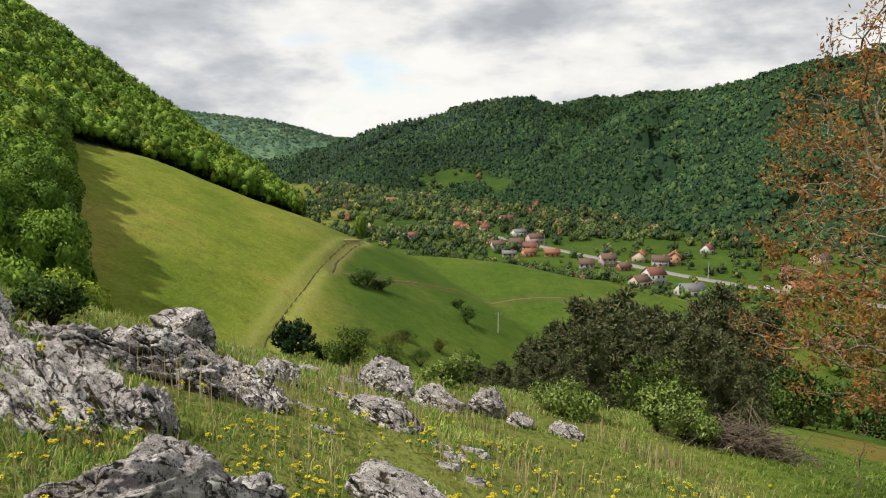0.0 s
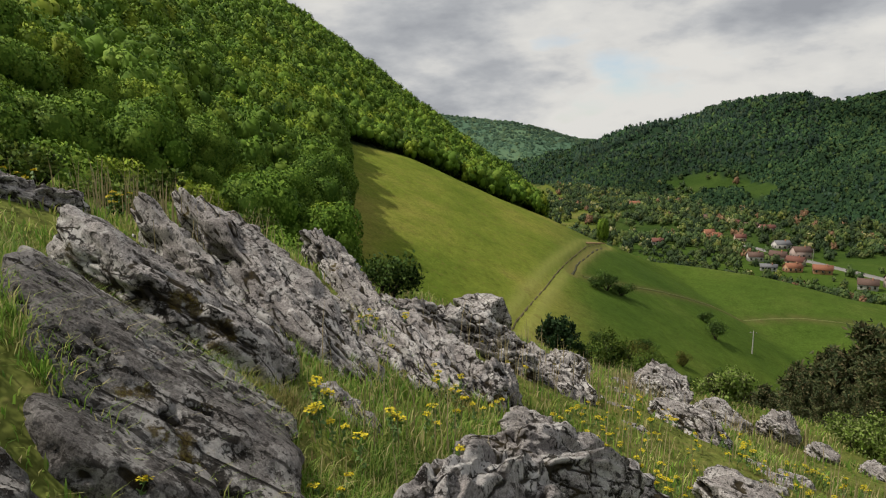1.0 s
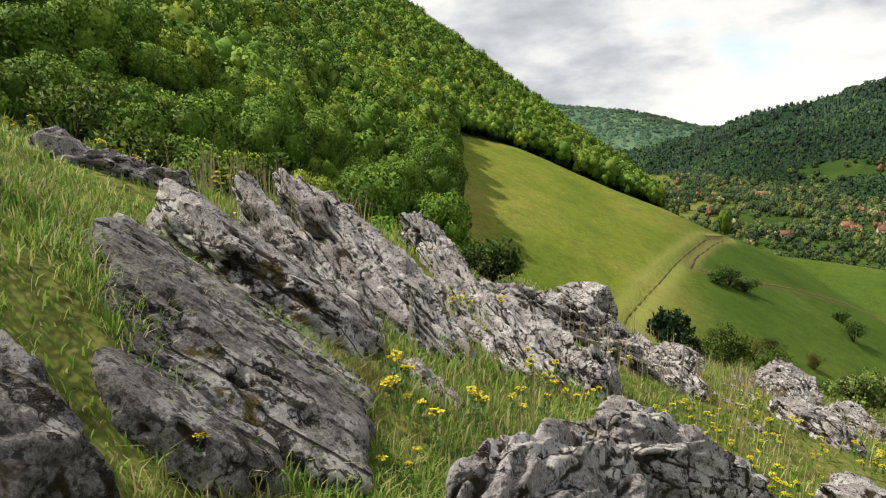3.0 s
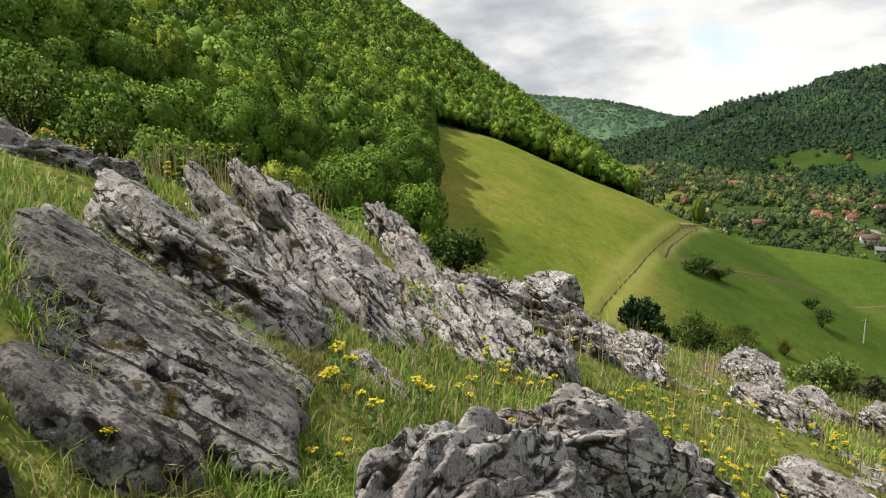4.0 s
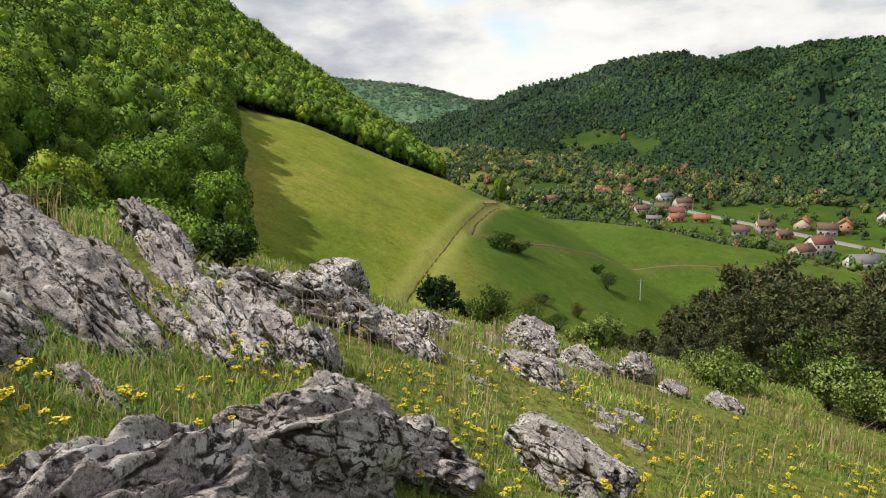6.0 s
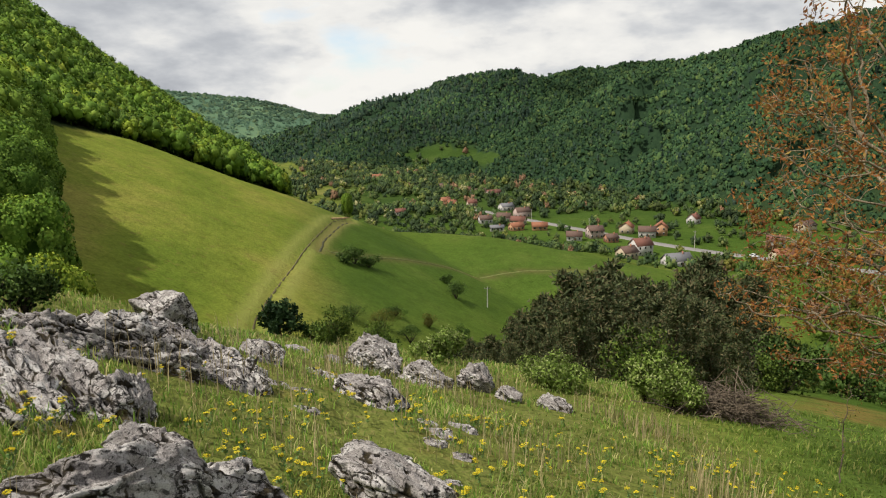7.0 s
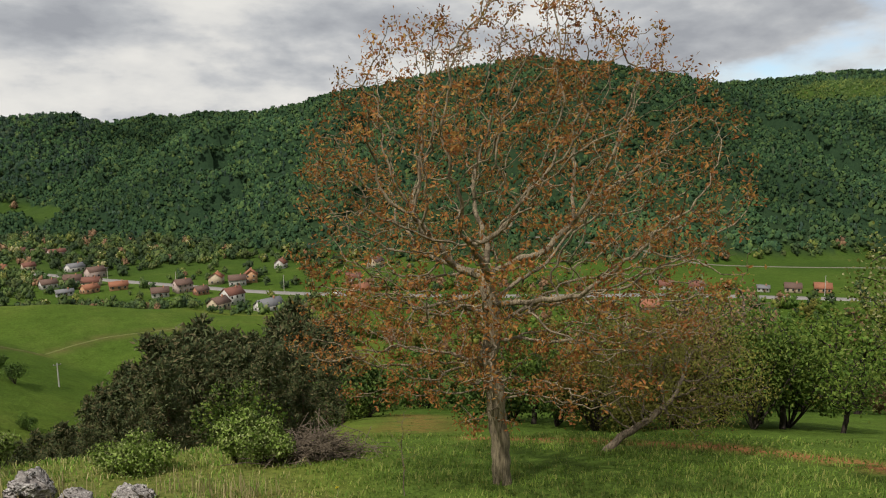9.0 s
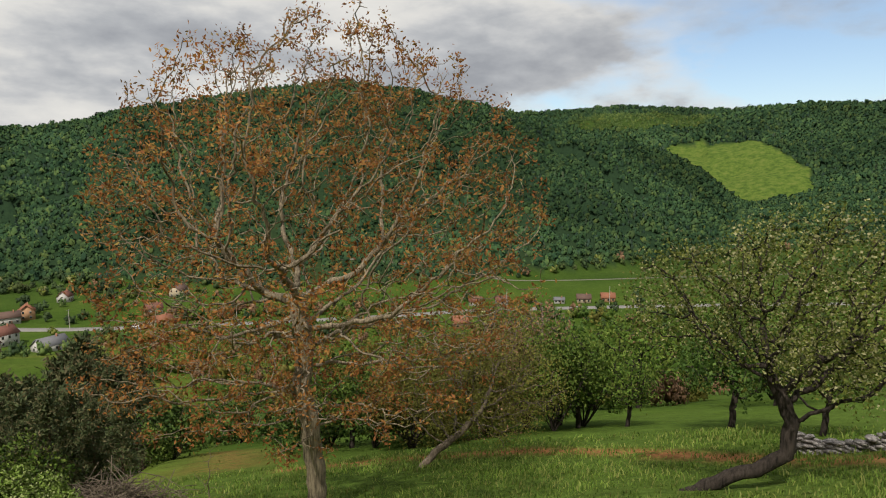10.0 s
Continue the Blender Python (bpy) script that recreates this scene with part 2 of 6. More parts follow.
TRACK = [polar(-7.0, 215, 0), polar(-8.6, 188, 0), polar(-11.1, 148, 0), polar(-14.1, 109, 0), polar(-16.1, 91, 0), polar(-17.2, 80, 0)]
DITCH = [polar(-7.0, 210, 0), polar(-8.2, 182, 0), polar(-9.5, 161, 0), polar(-9.8, 150, 0)]
CROSS_PATH = [polar(-9, 151, 0), polar(-3.1, 172, 0), polar(2, 196, 0), polar(8.1, 208, 0), polar(14, 212, 0)]
TERRACE_TRACK = [(14.9, -1.0, 0), (15.0, 1.2, 0), (15.6, 3.5, 0), (16.3, 6.2, 0), (16.4, 9.0, 0), (14.9, 12.6, 0), (13.0, 15.5, 0)]
BARE_SOIL = [(13.5, 20.0, 0), (18.0, 26.0, 0), (24.0, 36.0, 0)]



def step(v, a, b):
    u = np.clip((v - a) / (b - a), 0, 1)
    return u * u * (3 - 2 * u)


def near_slope(x, y):
    """The grassy spur on which the camera stands, falling away ahead and to the right."""
    s = 0.59 * x + 0.81 * y
    r = np.hypot(x, y)
    az = np.degrees(np.arctan2(x, y))
    z = -0.372 * s + 0.07 * np.maximum(0, s - 11.0)
    z = z + 0.22 * np.clip(-x - 0.8, 0, 4.0) * (1 - 0.9 * step(y, 9.0, 17.0))
    z = z + 0.32 * step(-x, 2.05, 2.85) * (1 - step(y, 0.9, 2.5)) * (1 - step(-x, 6.0, 9.0))
    z = z + 0.26 * np.exp(-((x + 0.6) / 1.4) ** 2 - ((y - 7.8) / 1.3) ** 2)
    over = np.maximum(0, r - 17.5)
    steep = 0.07 + 0.26 * (1 - step(az, 18, 30))
    z = z - steep * over * over / (over + 8.0)
    # behind the left crest the spur drops into a gully
    left = np.maximum(0, -x - 8.5)
    return z - 0.9 * left * left / (left + 6.0)


def flank(line, x, y, slope, top, ribs, wide, skew, seed):
    """A hill with wooded ribs and gullies that run down its flanks and die out at the crest and the foot."""
    best, part_up, along_line = np.full(np.shape(x), -1e9), np.zeros(np.shape(x)), np.zeros(np.shape(x))
    run = 0.0
    for (x0, y0, z0), (x1, y1, z1) in zip(line, line[1:]):
        dx, dy = x1 - x0, y1 - y0
        span = math.hypot(dx, dy)
        u = np.clip(((x - x0) * dx + (y - y0) * dy) / (span * span), 0, 1)
        d = np.hypot(x - x0 - u * dx, y - y0 - u * dy)
        zc = z0 + u * (z1 - z0)
        h = zc - slope * (np.sqrt(d * d + top * top) - top)
        more = h > best
        best = np.where(more, h, best)
        part_up = np.where(more, np.clip((h - VALLEY) / np.maximum(zc - VALLEY, 5.0), 0, 1), part_up)
        along_line = np.where(more, run + u * span + skew * d, along_line)
        run += span
    w = along_line / wide + 1.3 * fbm(x / 170, y / 170, seed, 3)
    saw = np.abs(2 * (w - np.floor(w)) - 1) - 0.5
    w2 = along_line / (wide * 0.43) + 1.1 * fbm(x / 90, y / 90, seed + 5, 3)
    saw2 = np.abs(2 * (w2 - np.floor(w2)) - 1) - 0.5
    body = 4 * part_up * (1 - part_up)
    return best + body * (ribs * saw + 0.4 * ribs * saw2 + ribs * 0.5 * fbm(x / 60, y / 60, seed + 9, 3))


def far_hills(x, y):
    far = smax(flank(DOME, x, y, 0.50, 30.0, 26.0, 120.0, -0.45, 3), flank(MID_HILL, x, y, 0.45, 40.0, 16.0, 150.0, -0.3, 13), 3.0)
    far = smax(far, flank(BACK_HILL, x, y, 0.40, 50.0, 18.0, 150.0, 0.2, 23), 3.0)
    far = smax(far, flank(RIGHT_HILL, x, y, 0.30, 60.0, 18.0, 190.0, 0.3, 33), 3.0)
    far = smax(far, ridge(FAR_HILL, x, y, 0.30, 80.0), 6.0)
    return smax(far, ridge(LAST_HILL, x, y, 0.2, 120.0), 6.0)


def height(x, y):
    x, y = np.asarray(x, float), np.asarray(y, float)
    r = np.hypot(x, y)
    low = VALLEY + 0 * x
    h = smax(smin(ridge(MEADOW, x, y, MEADOW_FALL, 20.0), fan(BROW, x, y, 0), 0.6), low, 2.0)
    h = smax(h, fan(LEFT_HILL, x, y, 14.0), 2.5)
    h = smax(h, far_hills(x, y), 1.0)
    n = near_slope(x, y)
    h = smax(n, h, 0.35 + np.clip((r - 20) / 60, 0, 1) * 2.0)
    h = h + fbm(x / 9, y / 9, 11) * 0.5 * np.clip((r - 5) / 30, 0, 1) * np.clip((h - VALLEY) / 8, 0, 1)
    h = h + fbm(x / 1.3, y / 1.3, 21) * 0.16 * np.clip(1 - r / 40, 0, 1)
    for line, w, dep in ((TRACK, 0.6, 0.4), (DITCH, 1.0, 0.8)):
        d, _ = along(line, x, y)
        h = h - dep * np.exp(-(d / w) ** 2)
    return h


def z_at(x, y):
    return float(height(np.array([x]), np.array([y]))[0])


def mesh_np(name, verts, tris, mat, smooth=False, normals=None):
    me = bpy.data.meshes.new(name)
    verts, tris = np.asarray(verts, np.float32), np.asarray(tris, np.int32)
    k = tris.shape[1]
    me.vertices.add(len(verts))
    me.vertices.foreach_set("co", verts.ravel())
    me.loops.add(len(tris) * k)
    me.loops.foreach_set("vertex_index", tris.ravel())
    me.polygons.add(len(tris))
    me.polygons.foreach_set("loop_start", np.arange(0, len(tris) * k, k, dtype=np.int32))
    me.update(calc_edges=True)
    if smooth or normals is not None:
        me.polygons.foreach_set("use_smooth", np.ones(len(tris), bool))
    if normals is not None:
        me.normals_split_custom_set_from_vertices(np.asarray(normals, np.float32))
    if mat:
        me.materials.append(mat)
    return me


# ground sheet: rings round the camera's stand, finer where the view goes
TERRACES = ((-2.9, 867), (-0.4, 875), (4, 854), (6.4, 678), (4.4, 663), (-0.5, 825))
CLEARING = ((70.8, 1126), (73.4, 1170), (75.9, 1190), (79.0, 1075), (81.8, 960), (82.1, 864), (77.3, 845), (73.6, 905))


def inside(poly, u, v):
    """Which places lie within a closed line."""
    hit = np.zeros(np.shape(u), bool)
    for (u0, v0), (u1, v1) in zip(poly, poly[1:] + poly[:1]):
        hit ^= ((v0 > v) != (v1 > v)) & (u < (u1 - u0) * (v - v0) / (v1 - v0 + 1e-9) + u0)
    return hit


def regrowth(x, y):
    """The logged strip above the clearing, where young trees come up."""
    az, r = np.degrees(np.arctan2(x, y)), np.hypot(x, y)
    return ((az - 68.5) / 6.5) ** 2 + ((r - 1330) / 95) ** 2 < 1 + 0.8 * fbm(x / 60, y / 60, 12)




TREELINE = ((-32.0, -30.0, -24.2, -20.0, -16.5, -12.0, -10.5), (150.0, 190.0, 202.0, 206.0, 208.0, 212.0, 214.0))


def forest_mask(x, y):
    az = np.degrees(np.arctan2(x, y))
    r = np.hypot(x, y)
    # the treeline follows the meadow's crest, then turns down the slope towards the spur
    line_r = np.interp(az, TREELINE[0], TREELINE[1]) + 14 * fbm(x / 22, y / 22, 6)
    f_left = ((r > line_r) & (az < -12.3) & (r < 470)) | ((az < -30.6 - 3 * fbm(x / 12, y / 12, 4)) & (r > 58))
    mid = far_hills(x, y)
    f_far = mid > VALLEY + 4 + 6 * fbm(x / 60, y / 60, 5)
    clear1 = inside(TERRACES, az + 0.6 * fbm(x / 40, y / 40, 8), r + 20 * fbm(x / 30, y / 30, 7))
    clear2 = inside(CLEARING, az + 0.5 * fbm(x / 40, y / 40, 9), r + 25 * fbm(x / 30, y / 30, 10))
    clear3 = regrowth(x, y)
    return (f_left | f_far) & ~clear1 & ~clear2 & ~clear3


def make_ground():
    azs = np.radians(np.concatenate([np.linspace(-72, 94, 440), np.linspace(97, 285, 60)]))
    rs = np.concatenate([np.geomspace(0.25, 60, 190), np.geomspace(61, 420, 130), np.geomspace(430, 4700, 90)])
    A, Rr = np.meshgrid(azs, rs)
    x, y = Rr * np.sin(A), Rr * np.cos(A)
    z = height(x, y)
    nr, na = x.shape
    V = np.stack([x.ravel(), y.ravel(), z.ravel()], 1)
    i, j = np.meshgrid(np.arange(nr - 1), np.arange(na), indexing="ij")
    j2 = (j + 1) % na
    q = np.stack([i * na + j, i * na + j2, (i + 1) * na + j2, (i + 1) * na + j], -1).reshape(-1, 4)[:, ::-1]
    V = np.concatenate([V, [[0, 0, z_at(0, 0)]]])
    me = mesh_np("ground", V, q, None, smooth=True)
    bm = bmesh.new()
    bm.from_mesh(me)
    bm.verts.ensure_lookup_table()
    for jj in range(na):
        f = bm.faces.new((bm.verts[len(V) - 1], bm.verts[jj], bm.verts[(jj + 1) % na]))
        f.smooth = True
    bm.to_mesh(me)
    bm.free()
    vx, vy = V[:, 0], V[:, 1]
    r = np.hypot(vx, vy)
    wood = forest_mask(vx, vy).astype(np.float32)
    p1, p2, p3 = along(TRACK, vx, vy)[0], along(DITCH, vx, vy)[0], along(CROSS_PATH, vx, vy)[0]
    path = 0.5 * np.exp(-(p2 / 2.0) ** 2)
    path = np.maximum(path, 0.5 * np.exp(-(p3 / 1.6) ** 2))
    worn = np.exp(-((p1 - 1.8) / 1.3) ** 2) * 0.6 * (vx * 0.93 + vy * 0.37 > 0)
    dirt = np.exp(-(along(TERRACE_TRACK, vx, vy)[0] / 0.55) ** 2)
    dirt = np.maximum(dirt, np.exp(-(along(TERRACE_TRACK[:2], vx, vy)[0] / 0.8) ** 2))
    dirt = np.maximum(dirt, 0.4 * np.exp(-(along(BARE_SOIL, vx, vy)[0] / 1.6) ** 2))
    vaz = np.degrees(np.arctan2(vx, vy))
    lush = np.maximum(1 / (1 + np.exp((p3 - 60) / 14)) * step(vaz, -14, -7), step(r, 215, 280) * step(vaz, -9, -5))
    lush = np.maximum(lush, step(vaz, 18, 35) * step(r, 5, 12))
    clearing = inside(CLEARING, vaz, r).astype(np.float32)
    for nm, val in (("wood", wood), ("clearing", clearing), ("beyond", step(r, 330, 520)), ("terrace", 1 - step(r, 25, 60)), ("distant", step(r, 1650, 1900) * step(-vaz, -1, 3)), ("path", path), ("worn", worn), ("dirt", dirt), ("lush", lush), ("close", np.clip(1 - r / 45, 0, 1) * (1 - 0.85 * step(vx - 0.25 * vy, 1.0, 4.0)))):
        at = me.attributes.new(nm, "FLOAT", "POINT")
        at.data.foreach_set("value", val.astype(np.float32))
    ob = new("ground", me)
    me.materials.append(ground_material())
    return tagged(ob, "grassy hillside, meadow and valley ground with worn tracks", "ground", kind="structure")


def ground_material():
    m = Mat("meadow_ground", 0.95, 0.03)
    n1 = m.noise(0.03, 5.0, 0.6)
    n2 = m.noise(0.35, 6.0, 0.65)
    n3 = m.noise(6.0, 5.0, 0.7)
    dry = m.ramp(n1, [(0.34, (0.135, 0.185, 0.024)), (0.5, (0.205, 0.240, 0.036)), (0.64, (0.29, 0.270, 0.06))])
    green = m.ramp(n1, [(0.3, (0.052, 0.096, 0.015)), (0.55, (0.076, 0.126, 0.020)), (0.75, (0.110, 0.150, 0.03))])
    c = m.mix(m.attr("lush"), dry, green)
    c = m.mix(1.0, c, m.mix(0.5, m.ramp(n2, [(0.28, 0.55), (0.5, 1.0), (0.72, 1.35)]), m.ramp(m.noise(1.7, 6.0, 0.72), [(0.30, 0.45), (0.5, 1.0), (0.68, 1.5)])), "MULTIPLY")
    # from 330 m out a bluish haze cast is put into the grass colour
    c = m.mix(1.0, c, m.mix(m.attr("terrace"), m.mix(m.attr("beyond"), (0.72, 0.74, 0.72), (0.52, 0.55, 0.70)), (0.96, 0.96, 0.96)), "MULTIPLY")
    c = m.mix(m.attr("clearing"), c, m.ramp(m.noise(0.12, 6.0, 0.75), [(0.38, (0.045, 0.080, 0.016)), (0.5, (0.080, 0.125, 0.022)), (0.64, (0.120, 0.145, 0.035))]))
    c = m.mix(m.attr("worn"), c, (0.26, 0.265, 0.075))
    c = m.mix(m.math("MULTIPLY", m.attr("path"), m.ramp(n2, [(0.3, 0.6), (0.5, 1.0)])), c, (0.13, 0.085, 0.045))
    c = m.mix(1.0, c, m.mix(m.attr("terrace"), (1.0, 1.0, 1.0), m.ramp(m.mix(0.5, n3, m.noise(28.0, 3.0, 0.7)), [(0.36, 0.62), (0.5, 1.0), (0.62, 1.35)])), "MULTIPLY")
    near = m.ramp(n3, [(0.3, (0.055, 0.058, 0.018)), (0.52, (0.12, 0.14, 0.034)), (0.7, (0.18, 0.155, 0.06))])
    c = m.mix(m.ramp(m.attr("close"), [(0.0, 0.0), (0.6, 0.9)]), c, near)
    # far wood floor is toned to go with the haze-tinted far leaves
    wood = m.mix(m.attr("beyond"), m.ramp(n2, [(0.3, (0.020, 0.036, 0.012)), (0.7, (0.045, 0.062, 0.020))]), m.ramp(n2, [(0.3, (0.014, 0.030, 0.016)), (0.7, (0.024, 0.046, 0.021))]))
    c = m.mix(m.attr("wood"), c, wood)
    # distant hills: pale blue-green haze painted over the ground colour
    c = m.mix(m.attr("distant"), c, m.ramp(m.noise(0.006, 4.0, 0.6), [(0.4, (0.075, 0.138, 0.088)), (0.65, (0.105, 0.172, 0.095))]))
    # bare orange soil along the track and on the lower slope
    tint_mask = m.math("MULTIPLY", m.attr("dirt"), m.ramp(m.noise(1.1, 6.0, 0.75), [(0.40, 0.0), (0.48, 1.0)]))
    c = m.mix(tint_mask, c, m.ramp(n3, [(0.3, (0.21, 0.085, 0.035)), (0.7, (0.36, 0.165, 0.075))]))
    # small cattle steps on the steep meadow
    c = m.mix(m.math("MULTIPLY", m.ramp(m.noise(0.55, 6.0, 0.7, (0.5, 1.0, 1.4), (0, 0, 24)), [(0.57, 0.0), (0.63, 0.5)]), m.math("SUBTRACT", 1.0, m.attr("lush"))), c, (0.15, 0.125, 0.035))
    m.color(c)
    m.bump(m.mix(0.5, n2, m.noise(1.3, 5.0, 0.7)), 0.8, 0.5)
    return m.m


make_ground()


def ribbon(line, width, lift, per=8, wobble=0.0):
    """A strip that lies along a line of points on the ground."""
    P = np.array(line, float)[:, :2]
    t = np.linspace(0, len(P) - 1, len(P) * per)
    Q = np.stack([np.interp(t, np.arange(len(P)), P[:, k]) for k in (0, 1)], 1)
    k = np.ones(7) / 7
    Q = np.stack([np.convolve(np.pad(Q[:, c], 3, "edge"), k, "valid") for c in (0, 1)], 1)
    T = np.gradient(Q, axis=0)
    T /= np.linalg.norm(T, axis=1)[:, None]
    nrm = np.stack([-T[:, 1], T[:, 0]], 1)
    wide = width * (1 + wobble * fbm(t * 1.7, t * 0 + width, 77) * 2)[:, None]
    Q = Q + nrm * wobble * (fbm(t * 0.9, t * 0 + 3.3, 78) * 2)[:, None]
    rows = [Q + nrm * wide * o for o in (-0.5, -0.42, 0.42, 0.5)]
    zs = [height(r[:, 0], r[:, 1]) + (lift if 0 < i < 3 else -0.3) for i, r in enumerate(rows)]
    V = np.stack([np.column_stack([r, z]) for r, z in zip(rows, zs)], 1).reshape(-1, 3)
    i, j = np.meshgrid(np.arange(len(Q) - 1), np.arange(3), indexing="ij")
    q = np.stack([i * 4 + j, i * 4 + j + 1, i * 4 + j + 5, i * 4 + j + 4], -1).reshape(-1, 4)
    return V, q[:, ::-1]


def make_paths():
    rut = plain("rut_soil", (0.085, 0.070, 0.028), 0.95, 0.6, 0.8)
    tagged(new("footpath", mesh_np("footpath", *ribbon(TRACK, 0.30, 0.12, 30, 1.0), rut)), "narrow dark rut worn down the meadow slope", "path", kind="structure")
    tagged(new("ditch", mesh_np("ditch", *ribbon(DITCH, 0.5, 0.2, 24, 0.6), plain("ditch_soil", (0.045, 0.045, 0.02), 0.95, 0.5, 0.8))), "dark overgrown ditch across the meadow crest", "ditch", kind="structure")
    tagged(new("bare_path", mesh_np("path", *ribbon([polar(-6.2, 236, 0), polar(-7.0, 222, 0), polar(-7.9, 206, 0), polar(-8.6, 190, 0)], 0.45, 0.2, 16, 0.8), plain("orange_soil", (0.24, 0.16, 0.07), 0.95, 0.4, 0.8))), "bare sandy path over the meadow crest", "path", kind="structure")

    tagged(new("cart_path", mesh_np("path", *ribbon(CROSS_PATH, 0.4, 0.12, 24, 1.0), plain("cart_soil", (0.11, 0.125, 0.035), 0.95, 0.5, 0.6))), "faint worn cart path across the lower meadow", "path", kind="structure")


make_paths()


# ---- vegetation ----
def ico(sub):
    bm = bmesh.new()
    bmesh.ops.create_icosphere(bm, subdivisions=sub, radius=1.0)
    bm.verts.ensure_lookup_table()
    v = np.array([tuple(p.co) for p in bm.verts])
    f = np.array([[q.index for q in p.verts] for p in bm.faces])
    bm.free()
    return v, f


ICO = {k: ico(k) for k in (1, 2, 3)}


def crown(rng, sub=1, clumps=60, size=0.3, wide=1.0, tall=1.0, lobes=12, lobe=0.42, core=0.66):
    """A crown of unit radius: rounded boughs heaped on one another, each set with small leaf clumps that break its outline. Gives places, faces and normals."""
    v, f = ICO[sub]
    k = np.arange(lobes) + rng.uniform(0, 1)
    up = 0.96 - 1.55 * (k / lobes) ** 1.05 + rng.normal(size=lobes) * 0.05
    a = k * 2.39996 + rng.normal(size=lobes) * 0.25
    flat = np.sqrt(np.maximum(0.02, 1 - np.clip(up, -0.99, 0.99) ** 2))
    p = np.stack([np.cos(a) * flat, np.sin(a) * flat, up], 1)
    big = lobe * rng.uniform(0.72, 1.22, lobes)
    c = p * (1.0 - big * rng.uniform(0.45, 1.10, lobes))[:, None]
    c = np.concatenate([c, [[0, 0, -0.1]]])
    big = np.append(big, 0.62)
    shape = v[None] * (1 + 0.16 * rng.normal(size=(lobes + 1, len(v), 1)))
    body = (c[:, None] + shape * (big * core)[:, None, None]).reshape(-1, 3)
    bf = (f[None] + (np.arange(lobes + 1) * len(v))[:, None, None]).reshape(-1, 3)
    bn = np.tile(v, (lobes + 1, 1)) * 0.85 + np.repeat(c, len(v), 0) * 0.35
    # leaf clumps over the boughs' outer sides
    pick = rng.choice(lobes, clumps, p=big[:lobes] ** 2 / (big[:lobes] ** 2).sum())
    d = rng.normal(size=(clumps, 3))
    d /= np.linalg.norm(d, axis=1)[:, None]
    inward = (d * p[pick]).sum(1) < -0.15
    d = np.where(inward[:, None], -d, d)
    q = c[pick] + d * (big[pick] * rng.uniform(min(core + 0.1, 0.9), 1.12, clumps))[:, None]
    n = d + rng.normal(size=d.shape) * 0.45 + [0, 0, 0.15]
    n /= np.linalg.norm(n, axis=1)[:, None]
    t = np.cross(n, rng.normal(size=n.shape))
    t /= np.linalg.norm(t, axis=1)[:, None]
    b = np.cross(n, t)
    s = size * rng.uniform(0.5, 1.25, clumps)[:, None]
    quad = np.stack([q + t * s, q + b * s * 0.7 + n * s * 0.3, q - t * s * 0.9, q - b * s * 0.7 - n * s * 0.2], 1).reshape(-1, 3)
    o = len(body) + np.arange(clumps)[:, None] * 4
    qf = np.concatenate([o + [0, 1, 2], o + [0, 2, 3]])
    ln = np.repeat(d * 0.8 + c[pick] * 0.3 + rng.normal(size=d.shape) * 0.13, 4, 0)
    N = np.concatenate([bn, ln])
    return np.concatenate([body, quad]) * [wide, wide, tall], np.concatenate([bf, qf]), N / np.linalg.norm(N, axis=1)[:, None]


def spread(templates, rng, pos, scale, lift=0.0, soft=0.0):
    """Many crowns joined into one mesh."""
    Vs, Fs, Ns, off = [], [], [], 0
    pick = rng.integers(0, len(templates), len(pos))
    for k, (tv, tf, tn) in enumerate(templates):
        idx = np.where(pick == k)[0]
        if not len(idx):
            continue
        a = rng.uniform(0, 6.283, len(idx))
        ca, sa = np.cos(a)[:, None], np.sin(a)[:, None]
        z = np.broadcast_to(tv[None, :, 2], (len(idx), len(tv))) * rng.uniform(0.85, 1.25, len(idx))[:, None] + lift
        V = np.stack([tv[None, :, 0] * ca - tv[None, :, 1] * sa, tv[None, :, 0] * sa + tv[None, :, 1] * ca, z], -1)
        N = np.stack([tn[None, :, 0] * ca - tn[None, :, 1] * sa, tn[None, :, 0] * sa + tn[None, :, 1] * ca, np.broadcast_to(tn[None, :, 2], z.shape)], -1)
        if soft:
            px, py = pos[idx, 0], pos[idx, 1]
            gx, gy = (height(px + 14, py) - height(px - 14, py)) / 28, (height(px, py + 14) - height(px, py - 14)) / 28
            up = np.stack([-gx, -gy, np.full(len(gx), 0.5)], 1)
            up /= np.linalg.norm(up, axis=1)[:, None]
            N = N * (1 - soft) + up[:, None] * soft
            N = N / np.linalg.norm(N, axis=2)[:, :, None]
        V = V * scale[idx][:, None, None] + pos[idx][:, None, :]
        F = tf[None] + (np.arange(len(idx)) * len(tv))[:, None, None] + off
        tone = np.broadcast_to(rng.uniform(size=len(idx))[:, None, None], (len(idx), len(tv), 1))
        Vs.append(V.reshape(-1, 3))
        Ns.append(np.concatenate([N, tone], 2).reshape(-1, 4))
        Fs.append(F.reshape(-1, 3))
        off += len(idx) * len(tv)
    return np.concatenate(Vs), np.concatenate(Fs), np.concatenate(Ns)


def stuff(name, V, F, mat, label, category, N=None):
    """One joined mesh of kind stuff. N: a normal for each place and, with it, the tone of the tree it belongs to."""
    me = mesh_np(name, V, F, mat, normals=None if N is None else N[:, :3])
    if N is not None:
        me.attributes.new("tone", "FLOAT", "POINT").data.foreach_set("value", N[:, 3].astype(np.float32))
    return tagged(new(name, me), label, category, kind="stuff")


SIGHT = {}


